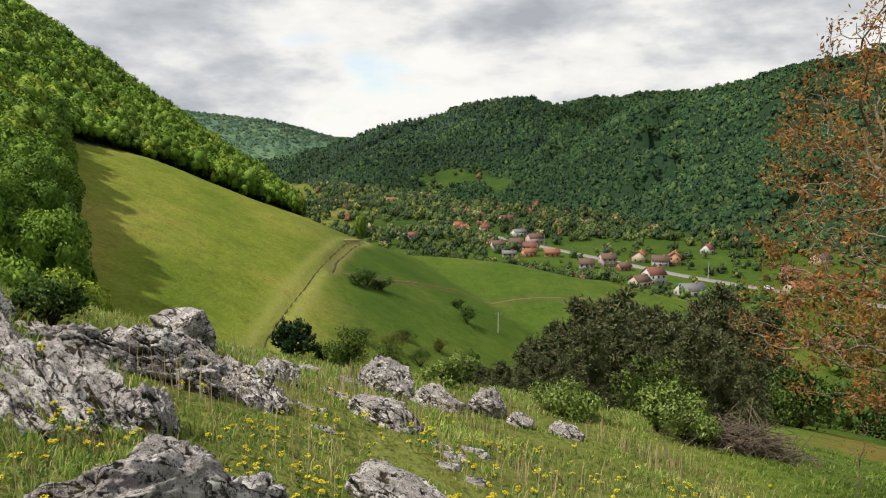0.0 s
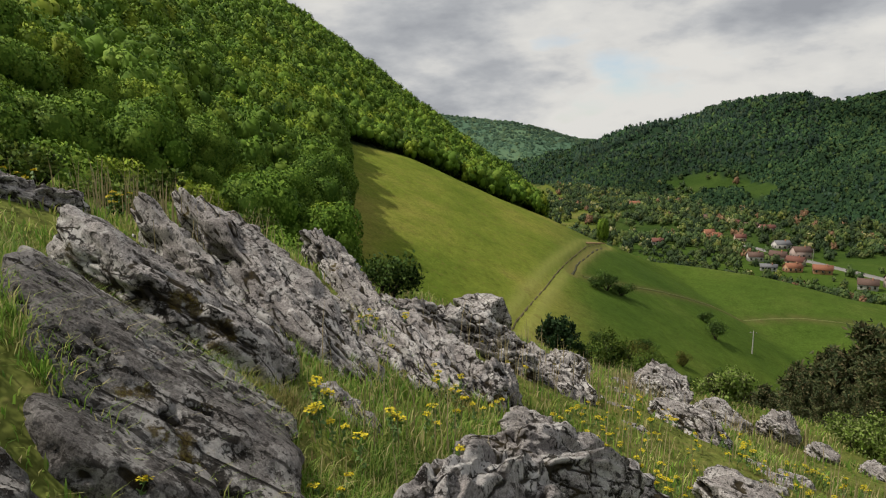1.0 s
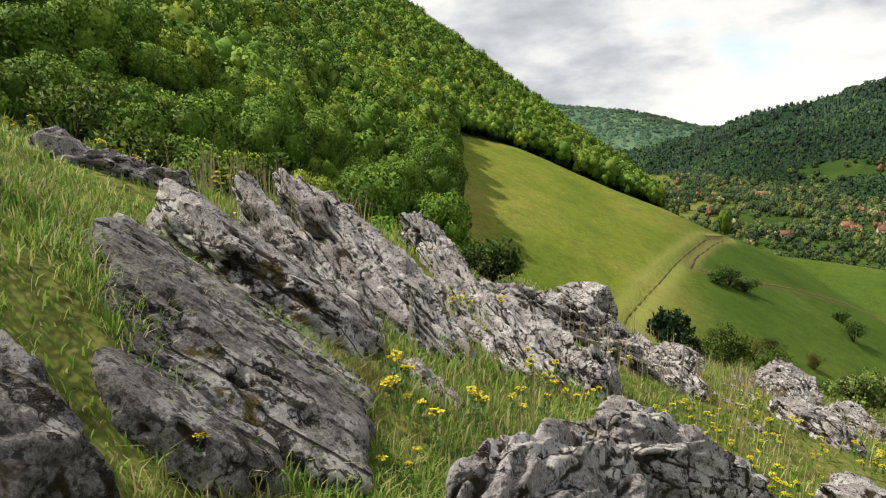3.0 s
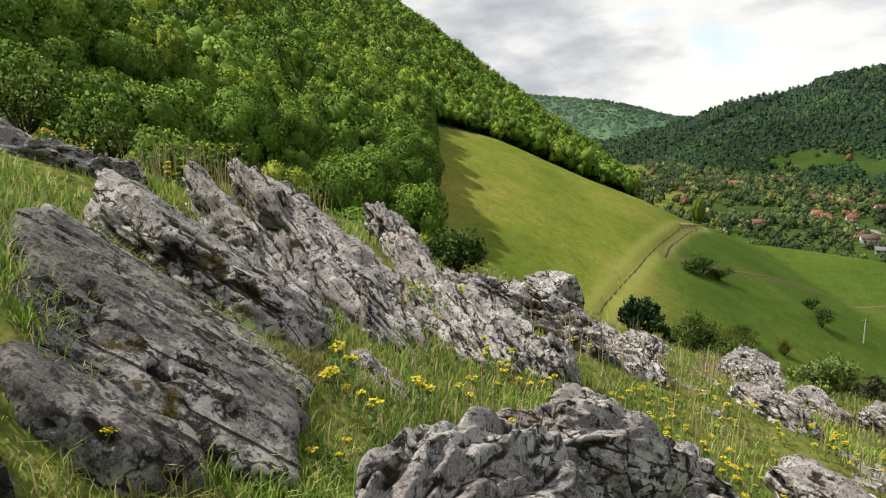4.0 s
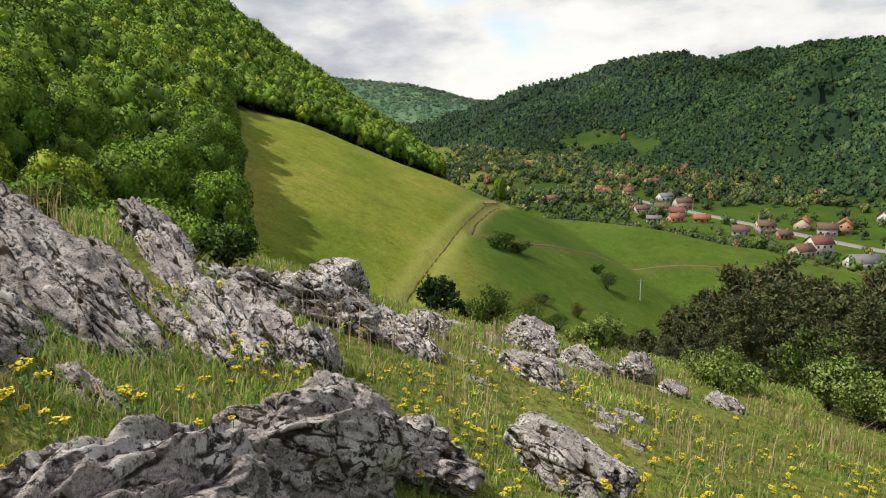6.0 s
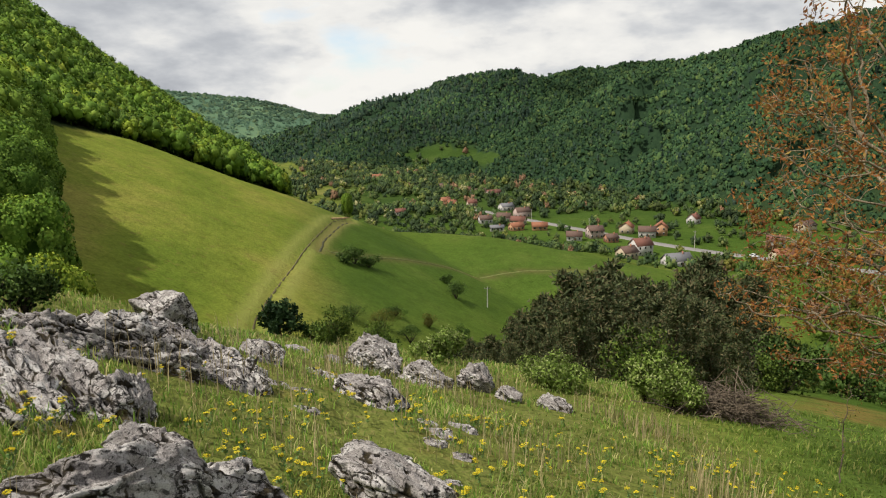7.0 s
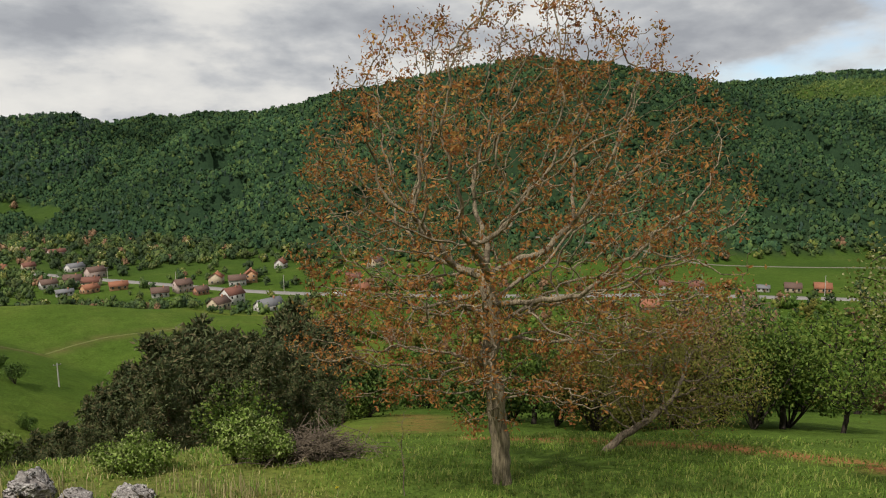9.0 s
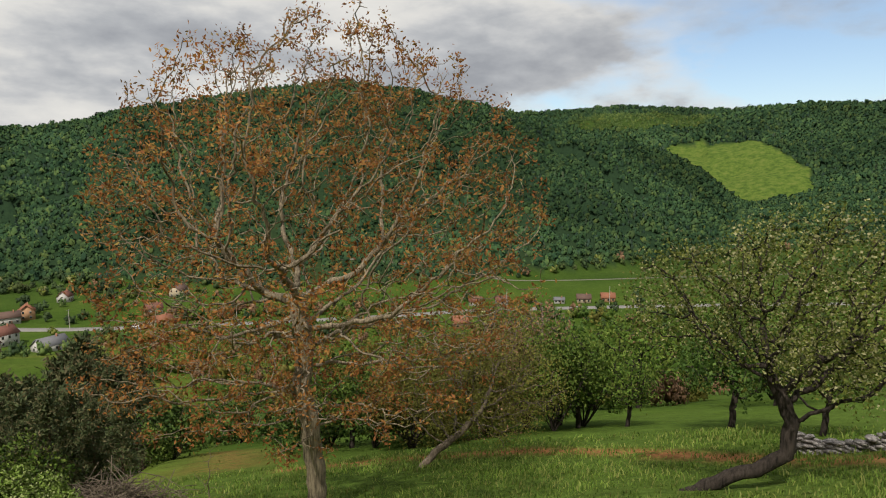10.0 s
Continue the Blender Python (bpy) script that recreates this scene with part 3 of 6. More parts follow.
def in_view(x, y, z, margin):
    """Leaves out what lies far behind a crest, out of sight from the spur."""
    if not SIGHT:
        a, r = np.radians(np.arange(-112.0, 112.1, 0.4)), np.geomspace(40, 4400, 240)
        A, R = np.meshgrid(a, r, indexing="ij")
        g = (height(R * np.sin(A), R * np.cos(A)) - 1.6) / R
        SIGHT["g"], SIGHT["r"] = np.maximum.accumulate(g, axis=1), r
    az, r = np.degrees(np.arctan2(x, y)), np.hypot(x, y)
    i = np.clip(((az + 112) / 0.4).astype(int), 0, len(SIGHT["g"]) - 1)
    j = np.clip(np.searchsorted(SIGHT["r"], r * 0.97) - 1, 0, len(SIGHT["r"]) - 1)
    return (z + margin - 1.6) / r > SIGHT["g"][i, j]


GREEN_NEAR = foliage("beech_leaves", [(0.060, 0.116, 0.016), (0.096, 0.174, 0.021), (0.136, 0.224, 0.028), (0.185, 0.270, 0.042)], 0.05, 0.12, spec=0.08, trees="tone")
GREEN_EDGE = foliage("edge_beech_leaves", [(0.066, 0.128, 0.017), (0.108, 0.196, 0.024), (0.155, 0.255, 0.032), (0.215, 0.310, 0.048)], 0.09, 0.12, spec=0.08, trees="object")
# a blue haze cast is baked into the far leaf tones
GREEN_FAR = foliage("far_leaves_hazed", [(0.024, 0.051, 0.029), (0.031, 0.063, 0.033), (0.040, 0.078, 0.035), (0.058, 0.100, 0.040)], 0.006, 0.05, spec=0.02, trees="tone")
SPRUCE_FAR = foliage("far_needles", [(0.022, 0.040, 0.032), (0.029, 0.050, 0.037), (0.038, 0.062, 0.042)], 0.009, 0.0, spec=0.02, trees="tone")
YOUNG_FAR = foliage("young_leaves", [(0.050, 0.085, 0.030), (0.075, 0.115, 0.038), (0.10, 0.135, 0.045)], 0.006, 0.05, spec=0.02, trees="tone")


def scatter(rng, n, az0, az1, r0, r1, margin):
    az, r = np.radians(rng.uniform(az0, az1, n)), np.sqrt(rng.uniform(r0 ** 2, r1 ** 2, n))
    x, y = r * np.sin(az), r * np.cos(az)
    keep = forest_mask(x, y)
    x, y = x[keep], y[keep]
    z = height(x, y)
    keep = in_view(x, y, z, margin)
    return x[keep], y[keep], z[keep]


def make_forest():
    rng = np.random.default_rng(5)
    # wooded hill on the left
    x, y, z = scatter(rng, 1150, -78, -28, 100, 190, 14)
    s = rng.uniform(2.5, 4.3, len(x))
    tm = [crown(rng, 1, 520, 0.08, 1.0, 1.2, 12, 0.46, 0.76) for _ in range(8)]
    V, F, N = spread(tm, rng, np.stack([x, y, z + s * 1.3], 1), s)
    stuff("hill_forest", V, F, GREEN_NEAR, "dense fresh-green beech forest on the steep hillside", "forest", N)
    x, y, z = scatter(rng, 11000, -72, -9, 185, 470, 10)
    s = rng.uniform(2.0, 3.7, len(x))
    tm = [crown(rng, 1, 84, 0.14, 1.0, 1.2, 6, 0.52, 0.8) for _ in range(8)]
    V2, F2, N2 = spread(tm, rng, np.stack([x, y, z + s * 1.25], 1), s)
    stuff("upper_hill_forest", V2, F2, GREEN_NEAR, "fresh-green beech forest on the upper hillside", "forest", N2)
    # hills across the valley
    x, y, z = scatter(rng, 160000, -22, 90, 330, 1700, 45)
    r, az = np.hypot(x, y), np.degrees(np.arctan2(x, y))
    s = rng.uniform(2.1, 4.3, len(x)) * np.clip(r / 800, 0.85, 1.7)
    keep = rng.uniform(size=len(x)) < np.clip(900 / r, 0.3, 1)
    dark = (rng.uniform(size=len(x)) < np.where((r > 880) & (az < 9), 0.72, 0.06) + 0.9 * fbm(x / 120, y / 120, 61))
    round_tm = [crown(rng, 1, 14, 0.34, 1.0, 1.1, 2, 0.62, 0.78) for _ in range(8)]
    spire_tm = [crown(rng, 1, 9, 0.34, 0.8, 1.25, 1, 0.6, 0.85) for _ in range(6)]
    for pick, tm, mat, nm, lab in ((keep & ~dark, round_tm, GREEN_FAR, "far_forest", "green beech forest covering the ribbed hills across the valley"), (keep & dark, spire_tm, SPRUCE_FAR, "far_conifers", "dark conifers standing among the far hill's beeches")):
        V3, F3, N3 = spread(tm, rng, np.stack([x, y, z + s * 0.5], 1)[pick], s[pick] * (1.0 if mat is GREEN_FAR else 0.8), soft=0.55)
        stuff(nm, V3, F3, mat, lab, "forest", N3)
    # young trees on the logged strip
    az, r = np.radians(rng.uniform(60, 77, 5000)), rng.uniform(1200, 1450, 5000)
    x, y = r * np.sin(az), r * np.cos(az)
    ok = regrowth(x, y) & (rng.uniform(size=5000) < 0.45)
    x, y = x[ok], y[ok]
    z, s = height(x, y), rng.uniform(1.4, 3.6, len(x))
    V5, F5, N5 = spread(round_tm, rng, np.stack([x, y, z + s * 0.4], 1), s, soft=0.4)
    stuff("young_growth", V5, F5, YOUNG_FAR, "pale young trees coming up on the logged strip", "forest", N5)
    # most distant hills: the haze is painted into the leaves as a pale blue-green
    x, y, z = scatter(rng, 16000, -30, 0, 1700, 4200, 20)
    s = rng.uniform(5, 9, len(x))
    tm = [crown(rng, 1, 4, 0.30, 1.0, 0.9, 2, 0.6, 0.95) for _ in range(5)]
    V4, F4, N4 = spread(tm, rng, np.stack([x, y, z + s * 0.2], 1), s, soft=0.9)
    stuff("distant_forest", V4, F4, foliage("haze_tinted_leaves", [(0.065, 0.130, 0.085), (0.082, 0.152, 0.096), (0.105, 0.182, 0.104)], 0.002, 0.2, trees="tone"), "hazy blue-green forest on the most distant hills", "forest", N4)


make_forest()


# ---- helpers for things ----
def part(name, me, parent, label=""):
    ob = new(name, me)
    ob.parent = parent
    return tagged(ob, label) if label else ob


def thing(name, x, y, z, label, category, group="", rz=0.0):
    ob = new(name)
    ob.empty_display_size = 0.2
    ob.matrix_basis = pose(x, y, z, 0, 0, rz)
    return tagged(ob, label, category, group)


def tube(points, radii, sides=6):
    """A tapering tube along a line of points."""
    P, R = np.asarray(points, float), np.asarray(radii, float)
    T = np.gradient(P, axis=0)
    T /= np.linalg.norm(T, axis=1)[:, None] + 1e-9
    ref = np.array([0.31, 0.17, 0.93]) if abs(T[0, 2]) < 0.8 else np.array([0.9, 0.3, 0.1])
    A = np.cross(T, ref)
    A /= np.linalg.norm(A, axis=1)[:, None] + 1e-9
    B = np.cross(T, A)
    ang = np.arange(sides) * 2 * math.pi / sides
    V = P[:, None] + R[:, None, None] * (A[:, None] * np.cos(ang)[None, :, None] + B[:, None] * np.sin(ang)[None, :, None])
    i, j = np.meshgrid(np.arange(len(P) - 1), np.arange(sides), indexing="ij")
    j2 = (j + 1) % sides
    q = np.stack([i * sides + j, i * sides + j2, (i + 1) * sides + j2, (i + 1) * sides + j], -1).reshape(-1, 4)
    return V.reshape(-1, 3), np.concatenate([q[:, [0, 1, 2]], q[:, [0, 2, 3]]])


def join(pieces):
    Vs, Fs, off = [], [], 0
    for v, f in pieces:
        Vs.append(v)
        Fs.append(np.asarray(f) + off)
        off += len(v)
    return np.concatenate(Vs), np.concatenate(Fs)


def grow(rng, trunk, radius, attract, step_len=0.25, reach=2.2, kill=0.45, rounds=90, droop=0.0):
    """Branches that grow from a trunk line towards free points of the crown. Gives places, parents and radii."""
    pts, par = [np.array(trunk[0], float)], [-1]
    for a, b in zip(trunk, trunk[1:]):
        a, b = np.array(a, float), np.array(b, float)
        k = max(1, int(np.linalg.norm(b - a) / step_len))
        for i in range(1, k + 1):
            pts.append(a + (b - a) * i / k + rng.normal(size=3) * 0.015)
            par.append(len(pts) - 2)
    start = max(1, int(len(pts) * 0.45))
    A = attract.copy()
    for _ in range(rounds):
        if not len(A):
            break
        P = np.array(pts)
        d2 = ((A[:, None] - P[None, start:]) ** 2).sum(-1)
        near = d2.argmin(1) + start
        dist = np.sqrt(d2.min(1))
        ok = dist < reach
        if not ok.any():
            reach *= 1.4
            if reach > 12:
                break
            continue
        for n in np.unique(near[ok]):
            w = A[ok & (near == n)] - P[n]
            w = (w / np.linalg.norm(w, axis=1)[:, None]).mean(0) + rng.normal(size=3) * 0.22
            w[2] -= droop
            w /= np.linalg.norm(w) + 1e-9
            pts.append(P[n] + w * step_len)
            par.append(int(n))
        P = np.array(pts)
        d2 = ((A[:, None] - P[None, len(P) - len(np.unique(near[ok])):]) ** 2).sum(-1)
        A = A[np.sqrt(d2.min(1)) > kill]
    P, par = np.array(pts), np.array(par)
    load = np.zeros(len(P))
    kids = [[] for _ in P]
    for i in range(len(P) - 1, 0, -1):
        kids[par[i]].append(i)
    for i in range(len(P) - 1, -1, -1):
        load[i] = max(1.0, sum(load[k] for k in kids[i]))
    rad = (load / load[0]) ** 0.47 * radius
    return P, par, np.maximum(rad, 0.0035), kids, load


def branches(P, par, rad, kids, limit=0.0):
    """Split into chains: the trunk first, then each branch. Gives lines of node numbers."""
    chains, todo = [], [(None, 0)]
    while todo:
        before, i = todo.pop()
        line = [i] if before is None else [before, i]
        while kids[i]:
            nxt = sorted(kids[i], key=lambda k: -rad[k])
            todo += [(i, k) for k in nxt[1:]]
            i = nxt[0]
            line.append(i)
        chains.append(line)
    return chains


def bark_tubes(P, rad, chains):
    out = []
    for line in chains:
        if len(line) < 2:
            continue
        r = rad[line].copy()
        if len(line) > 2:
            r[0] = min(r[0], r[1] * 1.15)
        r[-1] *= 0.5
        big = r.max()
        out.append(tube(P[line], r, 10 if big > 0.09 else 6 if big > 0.03 else 4 if big > 0.012 else 3))
    return join(out)


def leaf_quads(rng, C, size, per=4, jitter=0.08, long=1.0, up=0.3):
    """Small folded leaves in tufts round the places C."""
    n = len(C) * per
    c = np.repeat(C, per, 0) + rng.normal(size=(n, 3)) * jitter
    t = rng.normal(size=(n, 3)) + [0, 0, up]
    t /= np.linalg.norm(t, axis=1)[:, None]
    b = np.cross(t, rng.normal(size=(n, 3)))
    b /= np.linalg.norm(b, axis=1)[:, None]
    nn = np.cross(t, b)
    s = size * rng.uniform(0.55, 1.25, n)[:, None]
    V = np.stack([c, c + t * s * long * 0.5 + b * s * 0.33 + nn * s * 0.1, c + t * s * long, c + t * s * long * 0.5 - b * s * 0.33 + nn * s * 0.1], 1).reshape(-1, 3)
    k = np.arange(n)[:, None] * 4
    return V, np.concatenate([k + [0, 1, 2], k + [0, 2, 3]])


def ellipsoid(rng, n, c, r, inner=0.25):
    p = rng.normal(size=(n, 3))
    p /= np.linalg.norm(p, axis=1)[:, None]
    return np.array(c) + p * np.array(r) * (rng.uniform(inner ** 3, 1, n) ** (1 / 3))[:, None]


# ---- rocks ----
def rock_material(name, tone):
    """Weathered grey limestone: a quiet, finely speckled ground, pale lichen crusts, black pits and short open joints, a little moss."""
    m = Mat(name, 0.95, 0.12)
    n1 = m.noise(1.3, 5.0, 0.55)
    streak = m.noise(3.2, 8.0, 0.62, (0.40, 1.9, 1.9))
    n2 = m.noise(19.0, 8.0, 0.62)
    n3 = m.noise(95.0, 5.0, 0.7)
    grit = m.noise(240.0, 2.0, 0.6)
    base = m.ramp(m.mix(0.45, n1, streak), [(0.36, (0.150, 0.136, 0.130)), (0.48, (0.245, 0.226, 0.217)), (0.60, (0.375, 0.351, 0.336))])
    base = m.mix(1.0, base, m.mix(0.5, m.ramp(n3, [(0.40, 0.28), (0.5, 0.95), (0.60, 1.7)]), m.ramp(grit, [(0.36, 0.6), (0.64, 1.4)])), "MULTIPLY")
    base = m.mix(1.0, base, (tone, tone, tone), "MULTIPLY")
    # pale lichen crusts with crisp rims, dark lichen in streaks
    crust = m.math("MULTIPLY", m.ramp(m.noise(7.0, 10.0, 0.74), [(0.50, 0.0), (0.53, 0.85)]), m.ramp(n1, [(0.40, 0.2), (0.53, 1.0)]))
    base = m.mix(m.math("MULTIPLY", crust, min(1.0, tone)), base, m.mix(n3, (0.42, 0.40, 0.385), (0.72, 0.70, 0.67)))
    base = m.mix(m.ramp(m.noise(4.2, 10.0, 0.74, (0.6, 1.5, 1.5)), [(0.595, 0.0), (0.625, 0.85)]), base, (0.040, 0.036, 0.033))
    base = m.mix(m.ramp(m.noise(30.0, 5.0, 0.7), [(0.555, 0.0), (0.585, 0.85)]), base, (0.035, 0.031, 0.028))
    # pits
    pit = m.voronoi(7.5, "F1", (0.7, 1.25, 1.25), warp=n2)
    pit = m.math("MULTIPLY", m.ramp(pit, [(0.17, 1.0), (0.22, 0.0)]), m.ramp(m.noise(3.4, 3.0, 0.6), [(0.51, 0.0), (0.55, 1.0)]))
    base = m.mix(m.math("MULTIPLY", pit, 0.95), base, (0.016, 0.013, 0.011))
    # joints: a broken net of thin dark cracks drawn out along the bed
    joint = m.voronoi(4.2, "DISTANCE_TO_EDGE", (0.4, 2.0, 2.0), warp=m.noise(9.0, 5.0, 0.65))
    crack = m.math("MULTIPLY", m.ramp(joint, [(0.018, 1.0), (0.055, 0.0)]), m.ramp(m.noise(2.0, 4.0, 0.6), [(0.46, 0.0), (0.52, 1.0)]))
    base = m.mix(m.math("MULTIPLY", crack, 0.92), base, (0.020, 0.017, 0.014))
    # moss
    base = m.mix(m.ramp(m.noise(2.3, 7.0, 0.65), [(0.62, 0.0), (0.65, 0.9)]), base, m.ramp(n3, [(0.35, (0.035, 0.022, 0.009)), (0.5, (0.08, 0.055, 0.012)), (0.65, (0.13, 0.115, 0.018))]))
    # near-black tone over the pits and crack gaps cut into the shape
    base = m.mix(m.ramp(m.attr("tint_mask"), [(0.35, 0.0), (0.7, 0.95)]), base, m.ramp(n2, [(0.4, (0.013, 0.011, 0.009)), (0.62, (0.04, 0.030, 0.012))]))
    m.color(base)
    h = m.mix(0.5, n2, n3)
    h = m.mix(0.5, h, m.math("SUBTRACT", 1.0, m.math("MAXIMUM", pit, crack)))
    m.bump(h, 1.0, 0.05)
    return m.m


ROCK = rock_material("karst_limestone", 1.2)
# the same limestone at half the tone, for the big slabs and one knob
DARK_ROCK = rock_material("dark_limestone", 0.62)


def cube_sphere(n):
    lin = np.tan(np.linspace(-1, 1, n + 1) * math.pi / 4)
    u, v = np.meshgrid(lin, lin, indexing="ij")
    one = np.ones_like(u)
    Vs, Fs = [], []
    i, j = np.meshgrid(np.arange(n), np.arange(n), indexing="ij")
    q = np.stack([i * (n + 1) + j, (i + 1) * (n + 1) + j, (i + 1) * (n + 1) + j + 1, i * (n + 1) + j + 1], -1).reshape(-1, 4)
    for k, f in enumerate(((one, u, v), (-one, v, u), (v, one, u), (u, -one, v), (u, v, one), (v, u, -one))):
        Vs.append(np.stack(f, -1).reshape(-1, 3))
        Fs.append(q + k * (n + 1) ** 2)
    V, F = np.concatenate(Vs), np.concatenate(Fs)
    key = np.round(V, 5)
    _, first, inv = np.unique(key, axis=0, return_index=True, return_inverse=True)
    return V[first], inv.ravel()[F]


CUBES = {n: cube_sphere(n) for n in (18, 30, 48, 60, 84)}


def rock(p0, p1, width, thick, n=30, roll=0.0, knobs=0.06, grooves=0.05, seed=0, label="", cracks=0.0, taper=0.0, ledge=1.0, rough=1.0, normal=None, stone=None):
    """A limestone bed from its upper to its lower end; its face lies between them, its root in the ground."""
    p0, p1 = Vector(p0), Vector(p1)
    ax = (p1 - p0).normalized()
    if normal:
        up = Vector(normal)
        up = (up - ax * up.dot(ax)).normalized()
        side = ax.cross(up)
    else:
        side = ax.cross(Vector((0, 0, 1))).normalized()
        up = side.cross(ax)
    q = Matrix.Rotation(radians(roll), 3, ax)
    side, up = q @ side, q @ up
    L = (p1 - p0).length * 0.5
    mid = (p0 + p1) * 0.5 - up * thick * 0.48
    V, F = CUBES[n]
    # an angular block: flat faces cut by random planes
    rng = np.random.default_rng(900 + seed)
    pl = np.array([(1, 0, 0), (-1, 0, 0), (0, 1, 0), (0, -1, 0), (0, 0, 1), (0, 0, -1)], float)
    pl = pl + rng.normal(size=pl.shape) * 0.16
    more = rng.normal(size=(12, 3)) * (1, 1, 0.8)
    pl = np.concatenate([pl, more])
    pl /= np.linalg.norm(pl, axis=1)[:, None]
    far = np.concatenate([np.full(6, 1.03 - 0.06 * rough), rng.uniform(1.12 - 0.24 * rough, 1.25 - 0.12 * rough, 12)])
    U = V / np.linalg.norm(V, axis=1)[:, None]
    cutp = np.maximum(U @ pl.T / far, 0.05)
    V = U / ((cutp ** 22).sum(1) ** (1 / 22))[:, None]
    out, tint_mask = np.empty_like(V), np.zeros(len(V), np.float32)
    sx, s3 = seed * 7.3, seed * 3.1
    small = min(width, thick, 1.0)
    for k, (a, b, c) in enumerate(V):
        t = 1 - taper * (a + 1) * 0.5
        p = Vector((a * L, b * width * 0.5 * t, c * thick * 0.5 * t))
        # ragged outline: the rim runs in and out
        m = noise.fractal(Vector((p.x * 1.4 + sx, p.y * 1.9, s3 + p.z * 0.8)), 0.9, 2.0, 4)
        m2 = noise.noise(Vector((p.x * 3.1 + s3, p.y * 4.0 + sx, p.z * 4.0)))
        rim = noise.fractal(Vector((p.x * 2.4 + sx, b * 1.5 + s3, c)), 0.7, 2.2, 4)
        p.y *= 1 + (0.16 * m + 0.20 * rim) * (0.4 + 0.6 * rough)
        p.x *= 1 + 0.22 * noise.fractal(Vector((sx + a, p.y * 2.6, c * 1.2 + s3)), 0.8, 2.2, 3)
        p.z *= 1 + 0.24 * rough * m
        nrm = Vector((a ** 3 / L, b ** 3 / (width * 0.5), c ** 3 / (thick * 0.5)))
        nrm = nrm.normalized() if nrm.length > 0 else Vector((0, 0, 1))
        # broken steps along the bedding
        bed = (p.y * 3.4 + p.x * 0.6 + 0.7 * m) / max(0.35, small) + sx
        saw = bed - math.floor(bed)
        h = (min(saw * 1.2, (1 - saw) * 7.0) - 0.5) * 0.09 * small * ledge
        # flat broken facets, then finer roughness
        d = noise.voronoi(Vector((p.x * 1.6 + s3, p.y * 3.2 + sx, p.z * 3.2)))
        tilt = noise.cell_vector(d[1][0] * 7.0)
        e = Vector((p.x * 1.6 + s3, p.y * 3.2 + sx, p.z * 3.2)) - d[1][0]
        h += (tilt.dot(e) - tilt.x * 0.3 - tilt.y * 0.3) * 0.03 * small * (0.25 + rough)
        w = noise.fractal(Vector((p.x * 4.5, p.y * 8.5 + sx, p.z * 8.5)), 0.9, 2.2, 5)
        h += w * (knobs * 0.36 + grooves * 0.25)
        # flutes that run down the bed
        g = noise.fractal(Vector((p.x * 1.1 + s3, p.y * 9.0 + sx + 0.4 * m, p.z * 9.0)), 0.7, 2.1, 3)
        h += min(0.25, g) * (0.02 + grooves * 0.7) * (0.3 + 0.7 * rough)
        # sharp weathered crests between hollows
        sharp = abs(noise.noise(Vector((p.x * 3.0 + s3, p.y * 5.5 + sx, p.z * 5.5)))) + 0.5 * abs(noise.noise(Vector((p.x * 7.5 + sx, p.y * 13.0, p.z * 13.0 + s3))))
        h += (0.22 - min(0.6, sharp)) * 0.10 * (0.02 + rough) * min(1.0, small * 1.6)
        cr = max(cracks, 0.022 * rough)
        if cr > 0.006:
            d = noise.voronoi(Vector((p.x * 3.6 + w * 0.3, p.y * 7.5 + sx + m2 * 0.25, p.z * 7.5)))[0]
            gap = max(0.0, 1 - (d[1] - d[0]) * 7.0)
            if not cracks:
                gap *= min(1.0, max(0.0, 0.5 + 3.0 * m2))
            h -= gap * cr
            tint_mask[k] = max(tint_mask[k], gap)
        pit = noise.noise(Vector((p.x * 6.5 + s3, p.y * 13, p.z * 13 + sx))) + 0.35 * noise.noise(Vector((p.x * 19 + s3, p.y * 27, p.z * 27)))
        hole = min(1.0, max(0.0, (pit - 0.42) * 6.0))
        h -= hole * 0.035 * (0.5 + small)
        tint_mask[k] = max(tint_mask[k], hole)
        p += nrm * h
        out[k] = p
    me = mesh_np("rock", out, F, stone or ROCK, smooth=True)
    me.attributes.new("tint_mask", "FLOAT", "POINT").data.foreach_set("value", tint_mask)
    ob = new("limestone_rock", me)
    ob.matrix_basis = Matrix.Translation(mid) @ Matrix((ax, side, up)).transposed().to_4x4()
    return tagged(ob, label or "weathered grey limestone outcrop with pits and lichen in the grass", "rock", "limestone rocks")


